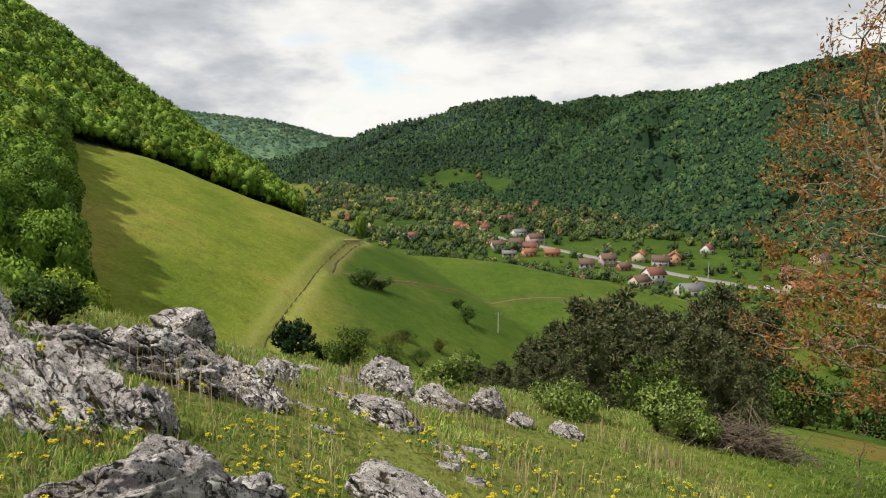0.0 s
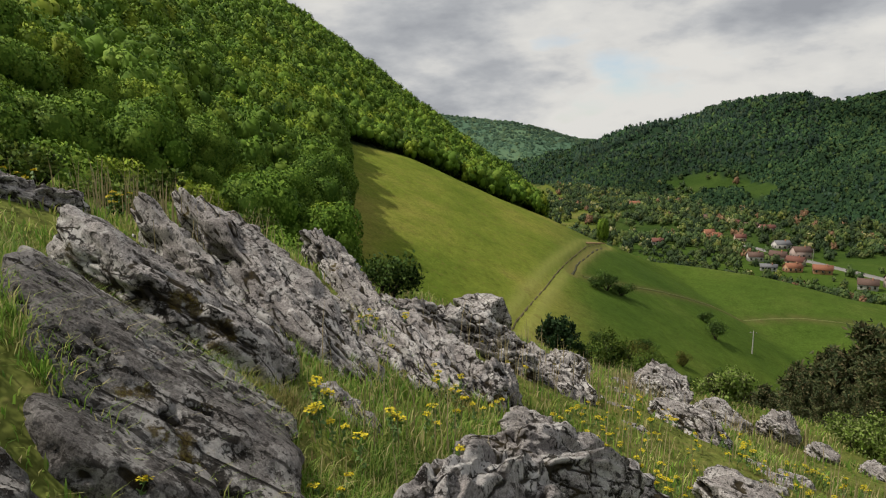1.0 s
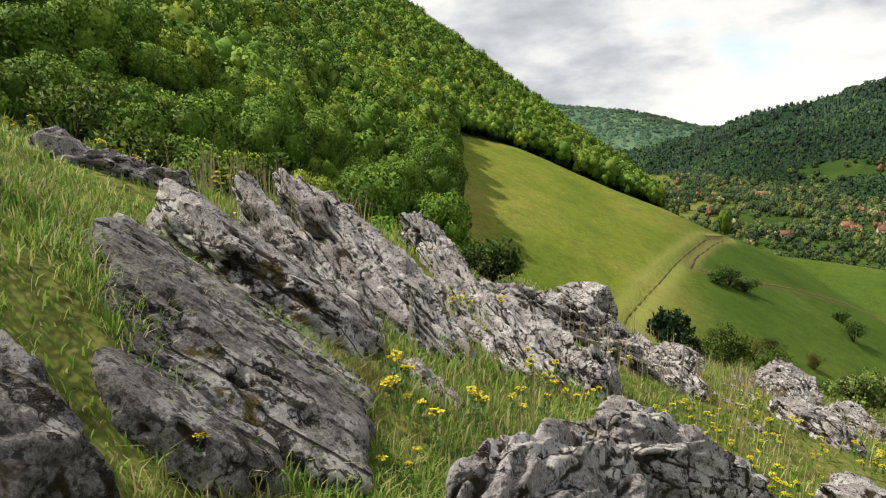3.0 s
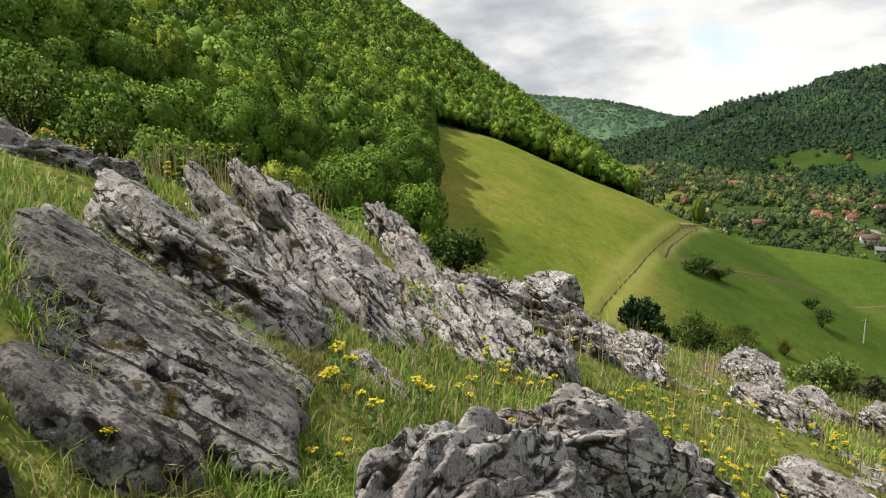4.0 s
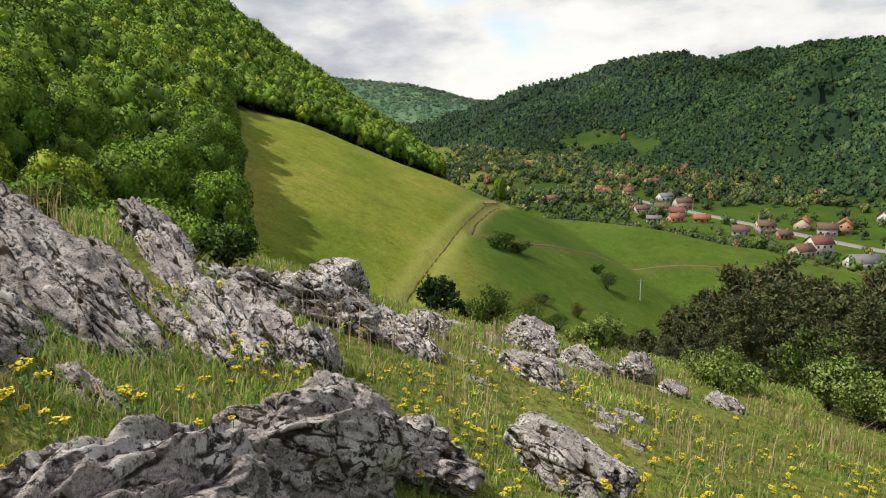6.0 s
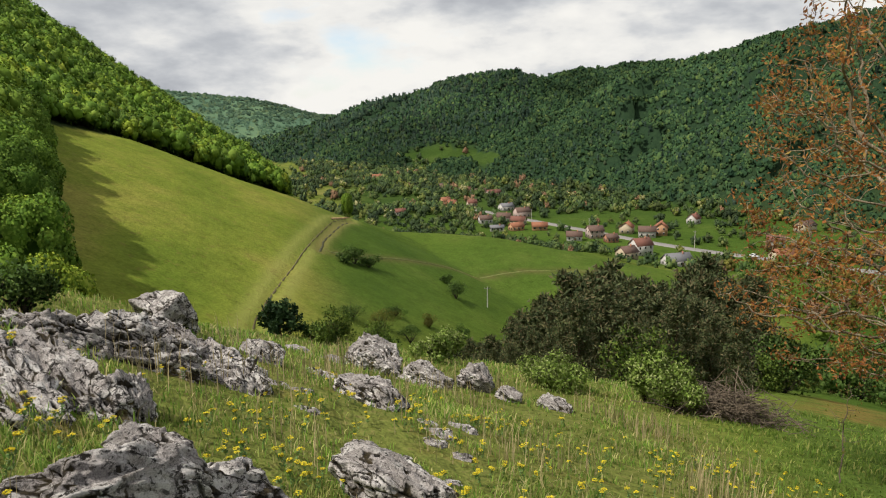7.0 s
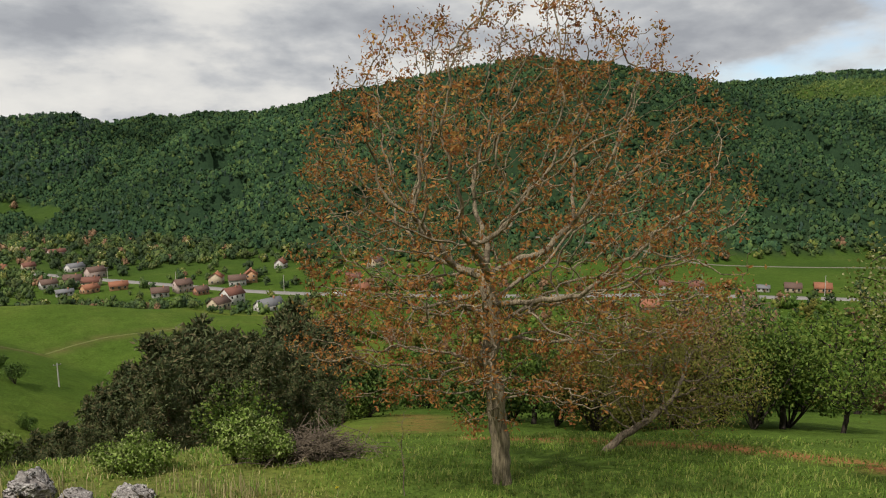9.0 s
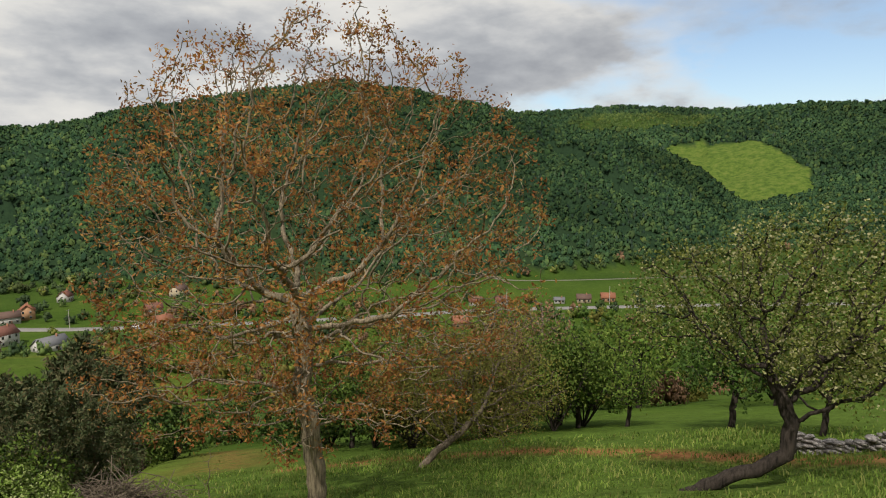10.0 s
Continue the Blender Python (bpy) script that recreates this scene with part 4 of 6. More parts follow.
def make_rocks():
    big = "large tilted grey limestone slab with dark pits and moss"
    rib = "jagged weathered limestone rib tilted down the grassy slope"
    dip = (0.52, 0.43, 0.735)
    rock((-3.02, 1.32, 1.10), (-2.32, 1.92, 0.33), 1.08, 0.6, 84, knobs=0.03, grooves=0.010, rough=0.12, ledge=0.2, seed=1, stone=DARK_ROCK, normal=dip, label=big)
    rock((-2.52, 1.06, 0.80), (-2.08, 1.28, 0.40), 0.40, 0.6, 48, knobs=0.03, grooves=0.010, rough=0.06, ledge=0.1, seed=31, stone=DARK_ROCK, normal=dip, label=big)
    rock((-2.64, 0.36, 1.17), (-2.08, 0.68, 0.72), 0.66, 0.5, 48, knobs=0.03, grooves=0.012, rough=0.3, ledge=0.3, seed=26, stone=DARK_ROCK, normal=dip, label=big)
    rock((-3.78, 2.35, 1.10), (-2.74, 2.82, 0.28), 0.74, 0.5, 48, knobs=0.04, grooves=0.02, rough=0.4, ledge=0.5, seed=2, normal=dip, label=big)
    rock((-4.40, 3.22, 1.20), (-2.90, 3.00, 0.16), 0.36, 0.80, 48, roll=18, knobs=0.06, grooves=0.045, rough=0.9, seed=3, taper=0.1, label=rib)
    rock((-4.55, 3.98, 1.06), (-2.50, 3.45, -0.14), 0.42, 0.85, 60, roll=16, knobs=0.06, grooves=0.05, rough=0.8, seed=4, label=rib)
    rock((-3.95, 3.55, 0.78), (-2.85, 3.22, 0.16), 0.30, 0.5, 48, roll=5, knobs=0.06, grooves=0.05, seed=27, label=rib)
    rock((-4.55, 5.95, 0.26), (-2.45, 4.18, -0.30), 0.46, 0.7, 60, roll=14, knobs=0.05, grooves=0.045, seed=5, rough=0.6, label=rib)
    rock((-4.25, 4.80, 0.48), (-2.60, 3.95, -0.18), 0.30, 0.6, 48, roll=14, knobs=0.05, grooves=0.05, seed=28, label=rib)
    rock((-3.45, 5.50, -0.06), (-2.30, 4.60, -0.46), 0.42, 0.6, 48, roll=10, knobs=0.05, grooves=0.04, seed=32, label="pale limestone rib lying beside the cracked outcrop")
    rock((-5.00, 6.50, 0.52), (-4.15, 6.10, -0.14), 0.46, 0.6, 48, roll=0, knobs=0.08, grooves=0.05, seed=6, label="knobbly lichen-spotted limestone block standing above the rib")
    face = (0.25, -0.5, 0.8)
    rock((-4.10, 6.10, -0.02), (-2.45, 6.70, -0.92), 0.9, 0.7, 60, knobs=0.05, grooves=0.03, seed=7, cracks=0.07, normal=face, label="cracked limestone outcrop split by dark fissures")
    rock((-4.22, 9.80, -0.84), (-3.66, 9.40, -1.02), 0.5, 0.85, 30, roll=22, seed=8, rough=0.3, ledge=0.2, knobs=0.02, grooves=0.01, label="pale smooth limestone boulder above the cracked outcrop")
    rock((-3.75, 8.1, -0.72), (-2.75, 8.2, -1.12), 0.75, 0.5, 48, roll=0, seed=9, label="flat overhanging limestone block")
    rock((-3.00, 8.25, -1.08), (-2.10, 7.45, -1.46), 0.75, 0.7, 48, seed=10, normal=face)
    rock((-2.82, 9.7, -1.56), (-2.20, 9.3, -1.84), 0.62, 0.7, 48, roll=0, seed=30, knobs=0.08)
    rock((-2.70, 7.3, -0.98), (-1.85, 6.85, -1.38), 0.65, 0.5, 48, normal=face, seed=11, knobs=0.08)
    rock((-2.40, 5.12, -0.38), (-2.18, 4.90, -0.66), 0.30, 0.5, 48, roll=0, seed=12, knobs=0.08, label="small knobbly limestone spike in yellow-flowered grass")
    # the nearest outcrop, in front of the feet
    near = "near craggy limestone outcrop with white lichen and moss"
    rock((-1.46, 1.22, 0.56), (-1.36, 2.42, 0.22), 0.36, 0.8, 60, roll=10, knobs=0.05, grooves=0.03, seed=14, rough=0.7, label=near)
    rock((-1.62, 2.92, 0.17), (-1.02, 3.78, -0.66), 0.46, 0.8, 60, knobs=0.05, grooves=0.035, seed=13, rough=0.7, normal=(0.45, -0.2, 0.85), label=near)
    rock((-1.52, 2.30, 0.27), (-0.98, 3.06, -0.34), 0.42, 0.8, 60, knobs=0.05, grooves=0.035, seed=33, rough=0.7, normal=(0.35, -0.35, 0.85), label=near)
    rock((-1.40, 3.60, -0.34), (-0.88, 3.95, -0.72), 0.46, 0.7, 48, knobs=0.05, grooves=0.03, seed=34, rough=0.6, normal=(0.4, -0.3, 0.85), label=near)
    rock((-2.02, 4.25, -0.32), (-1.52, 4.08, -0.52), 0.34, 0.5, 48, roll=-5, knobs=0.05, grooves=0.035, seed=16, rough=0.7)
    rock((-0.66, 4.98, -0.86), (0.10, 4.46, -1.08), 0.48, 0.36, 48, roll=-6, knobs=0.04, grooves=0.025, rough=0.5, seed=17, label="flat-topped limestone slab edging out of the flowery grass")
    rock((-1.14, 8.60, -1.68), (-0.26, 7.92, -1.92), 0.60, 0.50, 48, roll=-4, knobs=0.05, grooves=0.04, rough=0.6, seed=18)
    rock((-1.74, 14.4, -3.16), (-0.62, 14.0, -3.62), 0.95, 0.9, 48, roll=0, knobs=0.06, rough=0.6, seed=19)
    rock((-0.50, 13.6, -3.48), (0.55, 13.2, -3.84), 0.6, 0.6, 30, roll=0, knobs=0.06, rough=0.6, seed=20)
    rock((0.85, 13.9, -3.65), (1.40, 13.5, -3.98), 0.65, 0.6, 30, roll=0, knobs=0.07, seed=21)
    rock((1.45, 13.1, -3.90), (1.90, 12.8, -4.08), 0.35, 0.4, 18, roll=0, seed=22)
    rock((2.30, 12.8, -4.00), (2.90, 12.4, -4.24), 0.5, 0.4, 30, roll=0, seed=23)
    rock((-3.55, 0.80, 1.46), (-3.00, 0.88, 1.12), 0.50, 0.55, 48, knobs=0.04, grooves=0.03, rough=0.8, seed=36, stone=DARK_ROCK, label="dark mossy limestone knob at the edge of the turf")
    rock((-2.75, 2.72, 0.30), (-2.28, 2.60, 0.05), 0.32, 0.35, 30, roll=0, seed=24, knobs=0.03, label="small grey limestone stone lying in the grass")
    rock((-5.25, 2.22, 1.55), (-4.96, 3.18, 1.17), 0.42, 0.5, 48, roll=0, knobs=0.07, seed=25, label="long low limestone crest on the grassy rise")
    for i, (x, y, s) in enumerate(((0.05, 6.9, 0.16), (0.35, 6.6, 0.12), (-0.3, 6.2, 0.14), (0.2, 5.7, 0.1), (-1.9, 10.4, 0.3), (-5.3, 5.3, 0.22), (-5.0, 5.0, 0.18), (-1.0, 9.6, 0.2), (-5.4, 7.3, 0.3), (-0.05, 7.6, 0.2), (0.1, 7.2, 0.16), (0.45, 7.9, 0.2), (-1.6, 7.7, 0.22), (-1.9, 7.9, 0.18), (-1.35, 6.9, 0.16), (-2.3, 13.9, 0.4), (-3.0, 14.6, 0.4))):
        z = z_at(x, y)
        rock((x - s, y, z + s * 0.35), (x + s, y - s * 0.4, z + s * 0.05), s * 1.3, s * 0.8, 18, seed=40 + i, knobs=0.02, grooves=0.02, label="small grey limestone stone lying in the grass")


make_rocks()


# ---- trees ----
def bark(name, c, c2, stretch=(1, 1, 0.2), scale=22.0):
    m = Mat(name, 0.95, 0.15)
    n = m.noise(scale, 6.0, 0.65, stretch)
    n2 = m.noise(3.0, 4.0, 0.6)
    m.color(m.mix(1.0, m.ramp(n, [(0.32, c2), (0.62, c)]), m.ramp(n2, [(0.3, 0.75), (0.7, 1.2)]), "MULTIPLY"))
    m.bump(n, 1.0, 0.03)
    return m.m


WALNUT_BARK = bark("walnut_bark", (0.33, 0.27, 0.185), (0.060, 0.048, 0.035), (1, 1, 0.12), 30.0)
DARK_BARK = bark("apple_bark", (0.055, 0.044, 0.037), (0.014, 0.012, 0.010))
PINE_BARK = bark("pine_bark", (0.12, 0.08, 0.055), (0.04, 0.028, 0.02))
TWIG = bark("twig_bark", (0.19, 0.155, 0.115), (0.08, 0.06, 0.045))
RUSSET = foliage("russet_leaves", [(0.22, 0.080, 0.03), (0.33, 0.135, 0.04), (0.37, 0.175, 0.05), (0.30, 0.20, 0.055)], 0.5, 0.4)
OLIVE = foliage("olive_leaves", [(0.13, 0.125, 0.026), (0.17, 0.165, 0.032), (0.17, 0.185, 0.034), (0.22, 0.195, 0.05)], 0.3, 0.35)
FRESH = foliage("fresh_leaves", [(0.06, 0.115, 0.018), (0.10, 0.175, 0.025), (0.15, 0.22, 0.035), (0.19, 0.25, 0.05)], 0.4, 0.35)
DEEP = foliage("deep_leaves", [(0.05, 0.10, 0.02), (0.08, 0.15, 0.028), (0.12, 0.19, 0.04)], 0.4, 0.3)
BLOSSOM = foliage("blossom_leaves", [(0.065, 0.098, 0.018), (0.135, 0.168, 0.030), (0.23, 0.245, 0.055), (0.45, 0.42, 0.23)], 0.4, 0.35)
PINE = foliage("pine_needles", [(0.040, 0.060, 0.024), (0.066, 0.090, 0.034), (0.098, 0.112, 0.044), (0.140, 0.116, 0.058)], 0.25, 0.15)
BRIGHT = foliage("bright_hawthorn", [(0.17, 0.28, 0.045), (0.25, 0.37, 0.065), (0.32, 0.43, 0.10), (0.46, 0.52, 0.22)], 0.4, 0.4)
YOUNG_PINE = foliage("young_pine_needles", [(0.018, 0.040, 0.014), (0.028, 0.060, 0.020), (0.04, 0.08, 0.025)], 0.4, 0.15)
BROWN = foliage("bare_twigs", [(0.16, 0.095, 0.055), (0.23, 0.135, 0.075), (0.29, 0.175, 0.10)], 0.4, 0.2)


def grown_tree(name, x, y, trunk, radius, attract, wood, leaf, label, category, rng, size=0.1, per=4, jitter=0.1, tip=2, kill=0.45, step_len=0.25, group="", leaf_label="", long=1.0, limbs=4, droop=0.0, reach=2.2, keep=1.0, every=1):
    """A tree with its own branching: trunk, main limbs, twigs and leaves as parts."""
    z = z_at(x, y) - 0.05
    ob = thing(name, x, y, z, label, category, group)
    P, par, rad, kids, load = grow(rng, trunk, radius, attract, step_len, reach, kill, droop=droop)
    rad[:3] *= (1.25, 1.12, 1.05)
    ch = branches(P, par, rad, kids)
    ch.sort(key=lambda c: -rad[c[1]] if len(c) > 1 else 0)
    for k, line in enumerate(ch[:limbs + 1]):
        part("trunk" if k == 0 else "limb", mesh_np("limb", *bark_tubes(P, rad, [line]), wood, smooth=True), ob)
    tagged(part("twigs", mesh_np("twigs", *bark_tubes(P, rad, ch[limbs + 1:]), wood, smooth=True), ob), kind="stuff")
    tips = P[load <= tip]
    if keep < 1.0:
        tips = tips[rng.uniform(size=len(tips)) < keep]
    if leaf is not None and len(tips):
        part("leaves", mesh_np("leaves", *leaf_quads(rng, tips[::every], size, per, jitter, long), leaf), ob, leaf_label)
    return ob


def make_walnut():
    rng = np.random.default_rng(11)
    crown_pts = np.concatenate([
        ellipsoid(rng, 3000, (0.3, -0.15, 5.6), (4.3, 4.3, 4.2), 0.4),
        ellipsoid(rng, 420, (-1.5, 1.1, 3.2), (2.3, 2.3, 1.4), 0.3),
        ellipsoid(rng, 140, (1.9, -1.3, 3.5), (1.7, 1.7, 1.0), 0.3)])
    crown_pts = crown_pts[crown_pts[:, 2] > 1.6]
    trunk = [(0, 0, -0.3), (0.0, 0.02, 0.9), (-0.10, 0.05, 2.0), (-0.22, 0.1, 2.6), (-0.12, 0.08, 3.3), (-0.25, 0.15, 4.3)]
    grown_tree("walnut_tree", 8.68, 9.31, trunk, 0.185, crown_pts, WALNUT_BARK, RUSSET, "tall walnut tree with sparse russet young leaves on grass", "tree", rng,
               size=0.056, per=20, jitter=0.08, tip=1.5, kill=0.24, step_len=0.17, limbs=7, leaf_label="russet orange unfolding leaves", long=1.5, reach=2.5, keep=0.62)


def make_right_trees():
    rng = np.random.default_rng(21)
    # leaning tree with tangled olive twigs
    pts = np.concatenate([ellipsoid(rng, 560, (1.9, -1.1, 2.1), (2.3, 2.3, 1.7), 0.2), ellipsoid(rng, 170, (0.7, 0.1, 1.9), (1.5, 1.5, 0.9), 0.2)])
    grown_tree("leaning_tree", 13.45, 10.84, [(0, 0, -0.2), (0.45, -0.35, 0.45), (0.95, -0.75, 0.85), (1.5, -1.1, 1.4)], 0.10, pts, TWIG, OLIVE,
               "small leaning fruit tree with tangled olive-brown twigs", "tree", rng, size=0.055, per=20, jitter=0.16, tip=5, kill=0.24, step_len=0.15, limbs=3)
    # apple tree whose stem lies along the ground, then rises
    pts = np.concatenate([ellipsoid(rng, 620, (1.1, -2.0, 3.4), (2.1, 2.6, 1.6), 0.2), ellipsoid(rng, 130, (0.7, 0.2, 3.3), (1.0, 1.3, 1.0), 0.2)])
    grown_tree("apple_tree", 11.58, 3.24, [(0, 0, -0.1), (0.15, -0.55, 0.32), (0.25, -1.1, 0.62), (0.35, -1.55, 0.95), (0.38, -1.6, 1.5), (0.35, -1.35, 2.1)], 0.12, pts, DARK_BARK, BLOSSOM,
               "old apple tree with a crooked low-lying stem in blossom", "tree", rng, size=0.066, per=32, jitter=0.15, tip=6, kill=0.26, step_len=0.16, limbs=5, leaf_label="young green leaves with creamy blossom", long=0.9)
    spots = [
        ("orchard_tree", 21.9, 4.9, 3.6, 1.9, DARK_BARK, DEEP, "orchard tree with dense fresh-green leaves beside the track", 0.12, 8),
        ("plum_tree", 19.4, 2.1, 2.9, 1.6, DARK_BARK, BLOSSOM, "small fruit tree with thin white blossom behind the wall", 0.09, 5),
        ("orchard_tree", 45.4, 16.7, 7.2, 4.0, DARK_BARK, FRESH, "old orchard tree with light green leaves on the meadow", 0.24, 6),
        ("plum_tree", 52.0, 21.5, 5.2, 3.0, DARK_BARK, BLOSSOM, "white-blossomed fruit tree on the lower meadow", 0.20, 6),
        ("sapling", 24.7, 9.4, 2.9, 1.3, DARK_BARK, FRESH, "slender young tree with sparse light leaves", 0.10, 4),
        ("sapling", 24.6, 11.4, 3.8, 1.5, DARK_BARK, FRESH, "slender young tree with fresh green leaves", 0.12, 6),
        ("shrub_tree", 26.3, 13.2, 4.6, 2.0, DARK_BARK, FRESH, "bushy tree with bright green leaves on dark stems", 0.14, 7),
        ("shrub_tree", 27.4, 17.0, 6.4, 3.0, TWIG, OLIVE, "tall bush with olive-brown budding twigs", 0.12, 5),
        ("shrub_tree", 33.0, 19.0, 7.6, 3.3, TWIG, BROWN, "tall bush with reddish-brown budding twigs", 0.13, 5),
        ("shrub_tree", 21.0, 15.6, 4.6, 2.6, TWIG, OLIVE, "tangled bush with olive-brown twigs", 0.10, 5),
        ("shrub_tree", 24.5, 19.8, 5.2, 2.8, TWIG, DEEP, "dark green bush at the foot of the slope", 0.14, 6),
        ("shrub_tree", 19.5, 19.5, 4.2, 2.4, DARK_BARK, FRESH, "green bush below the terrace edge", 0.14, 6),
        ("orchard_tree", 38.0, 6.5, 5.5, 3.0, DARK_BARK, FRESH, "orchard tree with light green leaves", 0.2, 6),
        ("orchard_tree", 60.0, 28.0, 7.0, 4.0, DARK_BARK, DEEP, "orchard tree with dense green leaves", 0.25, 6),
        ("plum_tree", 42.0, 27.0, 6.0, 3.2, DARK_BARK, BLOSSOM, "pale blossoming fruit tree in the hollow", 0.2, 6),
        ("shrub_tree", 36.0, 26.0, 6.5, 3.4, TWIG, BROWN, "tall bush with pinkish-brown budding twigs", 0.13, 5),
    ]
    for k, (nm, x, y, h, w, wd, lf, lab, sz, per) in enumerate(spots):
        r2 = np.random.default_rng(100 + k)
        sc = max(0.14, h * 0.05)
        pts = ellipsoid(r2, 260, (0.1, 0, h * 0.66), (w, w, h * 0.36), 0.15)
        lean = r2.normal(size=2) * 0.05 * h
        grown_tree(nm, x, y, [(0, 0, -0.3), (lean[0] * 0.5, lean[1] * 0.5, h * 0.18), (lean[0], lean[1], h * 0.36)], 0.028 * h, pts, wd, lf, lab, "tree", r2,
                   size=sz * 1.3, per=per + 3, jitter=0.055 * h, tip=6, kill=sc * 1.6, step_len=sc, limbs=3, group="orchard and hedge trees", reach=h * 0.5)


def bush(x, y, w, h, leaf, label, seed, size=0.09, n=1500, name="bush"):
    rng = np.random.default_rng(seed)
    z = z_at(x, y)
    ob = thing(name, x, y, z, label, "bush", "bushes")
    stems = []
    for k in range(14):
        a = rng.uniform(0, 6.28)
        e = np.array([math.cos(a) * w * 0.36, math.sin(a) * w * 0.36, h * rng.uniform(0.5, 0.85)])
        t = np.linspace(0, 1, 6)[:, None]
        stems.append(tube(t * e + np.sin(t * 3) * rng.normal(size=3) * 0.04 * w - [0, 0, 0.05], np.linspace(0.02, 0.006, 6) * max(1, w * 0.6), 4))
    tagged(part("stems", mesh_np("stems", *join(stems), DARK_BARK), ob), kind="stuff")
    lobes = rng.normal(size=(9, 3)) * [w * 0.24, w * 0.24, h * 0.16] + [0, 0, h * 0.52]
    rad = rng.uniform(0.20, 0.36, 9)
    pick = rng.integers(0, 9, n)
    d = rng.normal(size=(n, 3))
    d /= np.linalg.norm(d, axis=1)[:, None]
    C = lobes[pick] + d * (rad[pick] * rng.uniform(0.55, 1.08, n))[:, None] * [w, w, h * 0.85]
    C[:, 2] = np.maximum(C[:, 2], 0.03)
    V, F = leaf_quads(rng, C, size, 2, size * 0.6, 1.0, 0.5)
    out = np.repeat(d, 8, 0) + [0, 0, 0.35] + rng.normal(size=(len(V), 3)) * 0.2
    part("leaves", mesh_np("leaves", V, F, leaf, normals=out / np.linalg.norm(out, axis=1)[:, None]), ob)
    return ob


def young_pine(x, y, h):
    """A young pine: a stem with whorls of upturned shoots set with needles."""
    rng = np.random.default_rng(18)
    ob = thing("young_pine", x, y, z_at(x, y), "young dark green pine at the grass edge", "tree")
    part("trunk", mesh_np("trunk", *tube([(0, 0, -0.2), (0.02, 0, h * 0.5), (0, 0.02, h)], [0.04, 0.03, 0.012], 6), PINE_BARK), ob)
    wood, C = [], []
    for k in range(26):
        f = 0.06 + 0.86 * k / 26
        a, l = k * 2.4 + rng.normal() * 0.3, h * 0.62 * (1 - f) ** 0.8 * rng.uniform(0.7, 1.1) + 0.10
        s0, e = np.array([0, 0, h * f]), np.array([math.cos(a) * l, math.sin(a) * l, h * f + l * 0.35])
        tip = e + [math.cos(a) * 0.04, math.sin(a) * 0.04, 0.16]
        wood.append(tube([s0, (s0 + e) / 2, e, tip], [0.012, 0.01, 0.008, 0.004], 4))
        t = rng.uniform(0.3, 1.0, 14)[:, None]
        C += [s0 + (e - s0) * t, e + (tip - e) * rng.uniform(0, 1, 8)[:, None]]
    tagged(part("shoots", mesh_np("shoots", *join(wood), PINE_BARK), ob), kind="stuff")
    part("needles", mesh_np("needles", *leaf_quads(rng, np.concatenate(C), 0.11, 4, 0.03, 1.3, 0.8), YOUNG_PINE), ob)


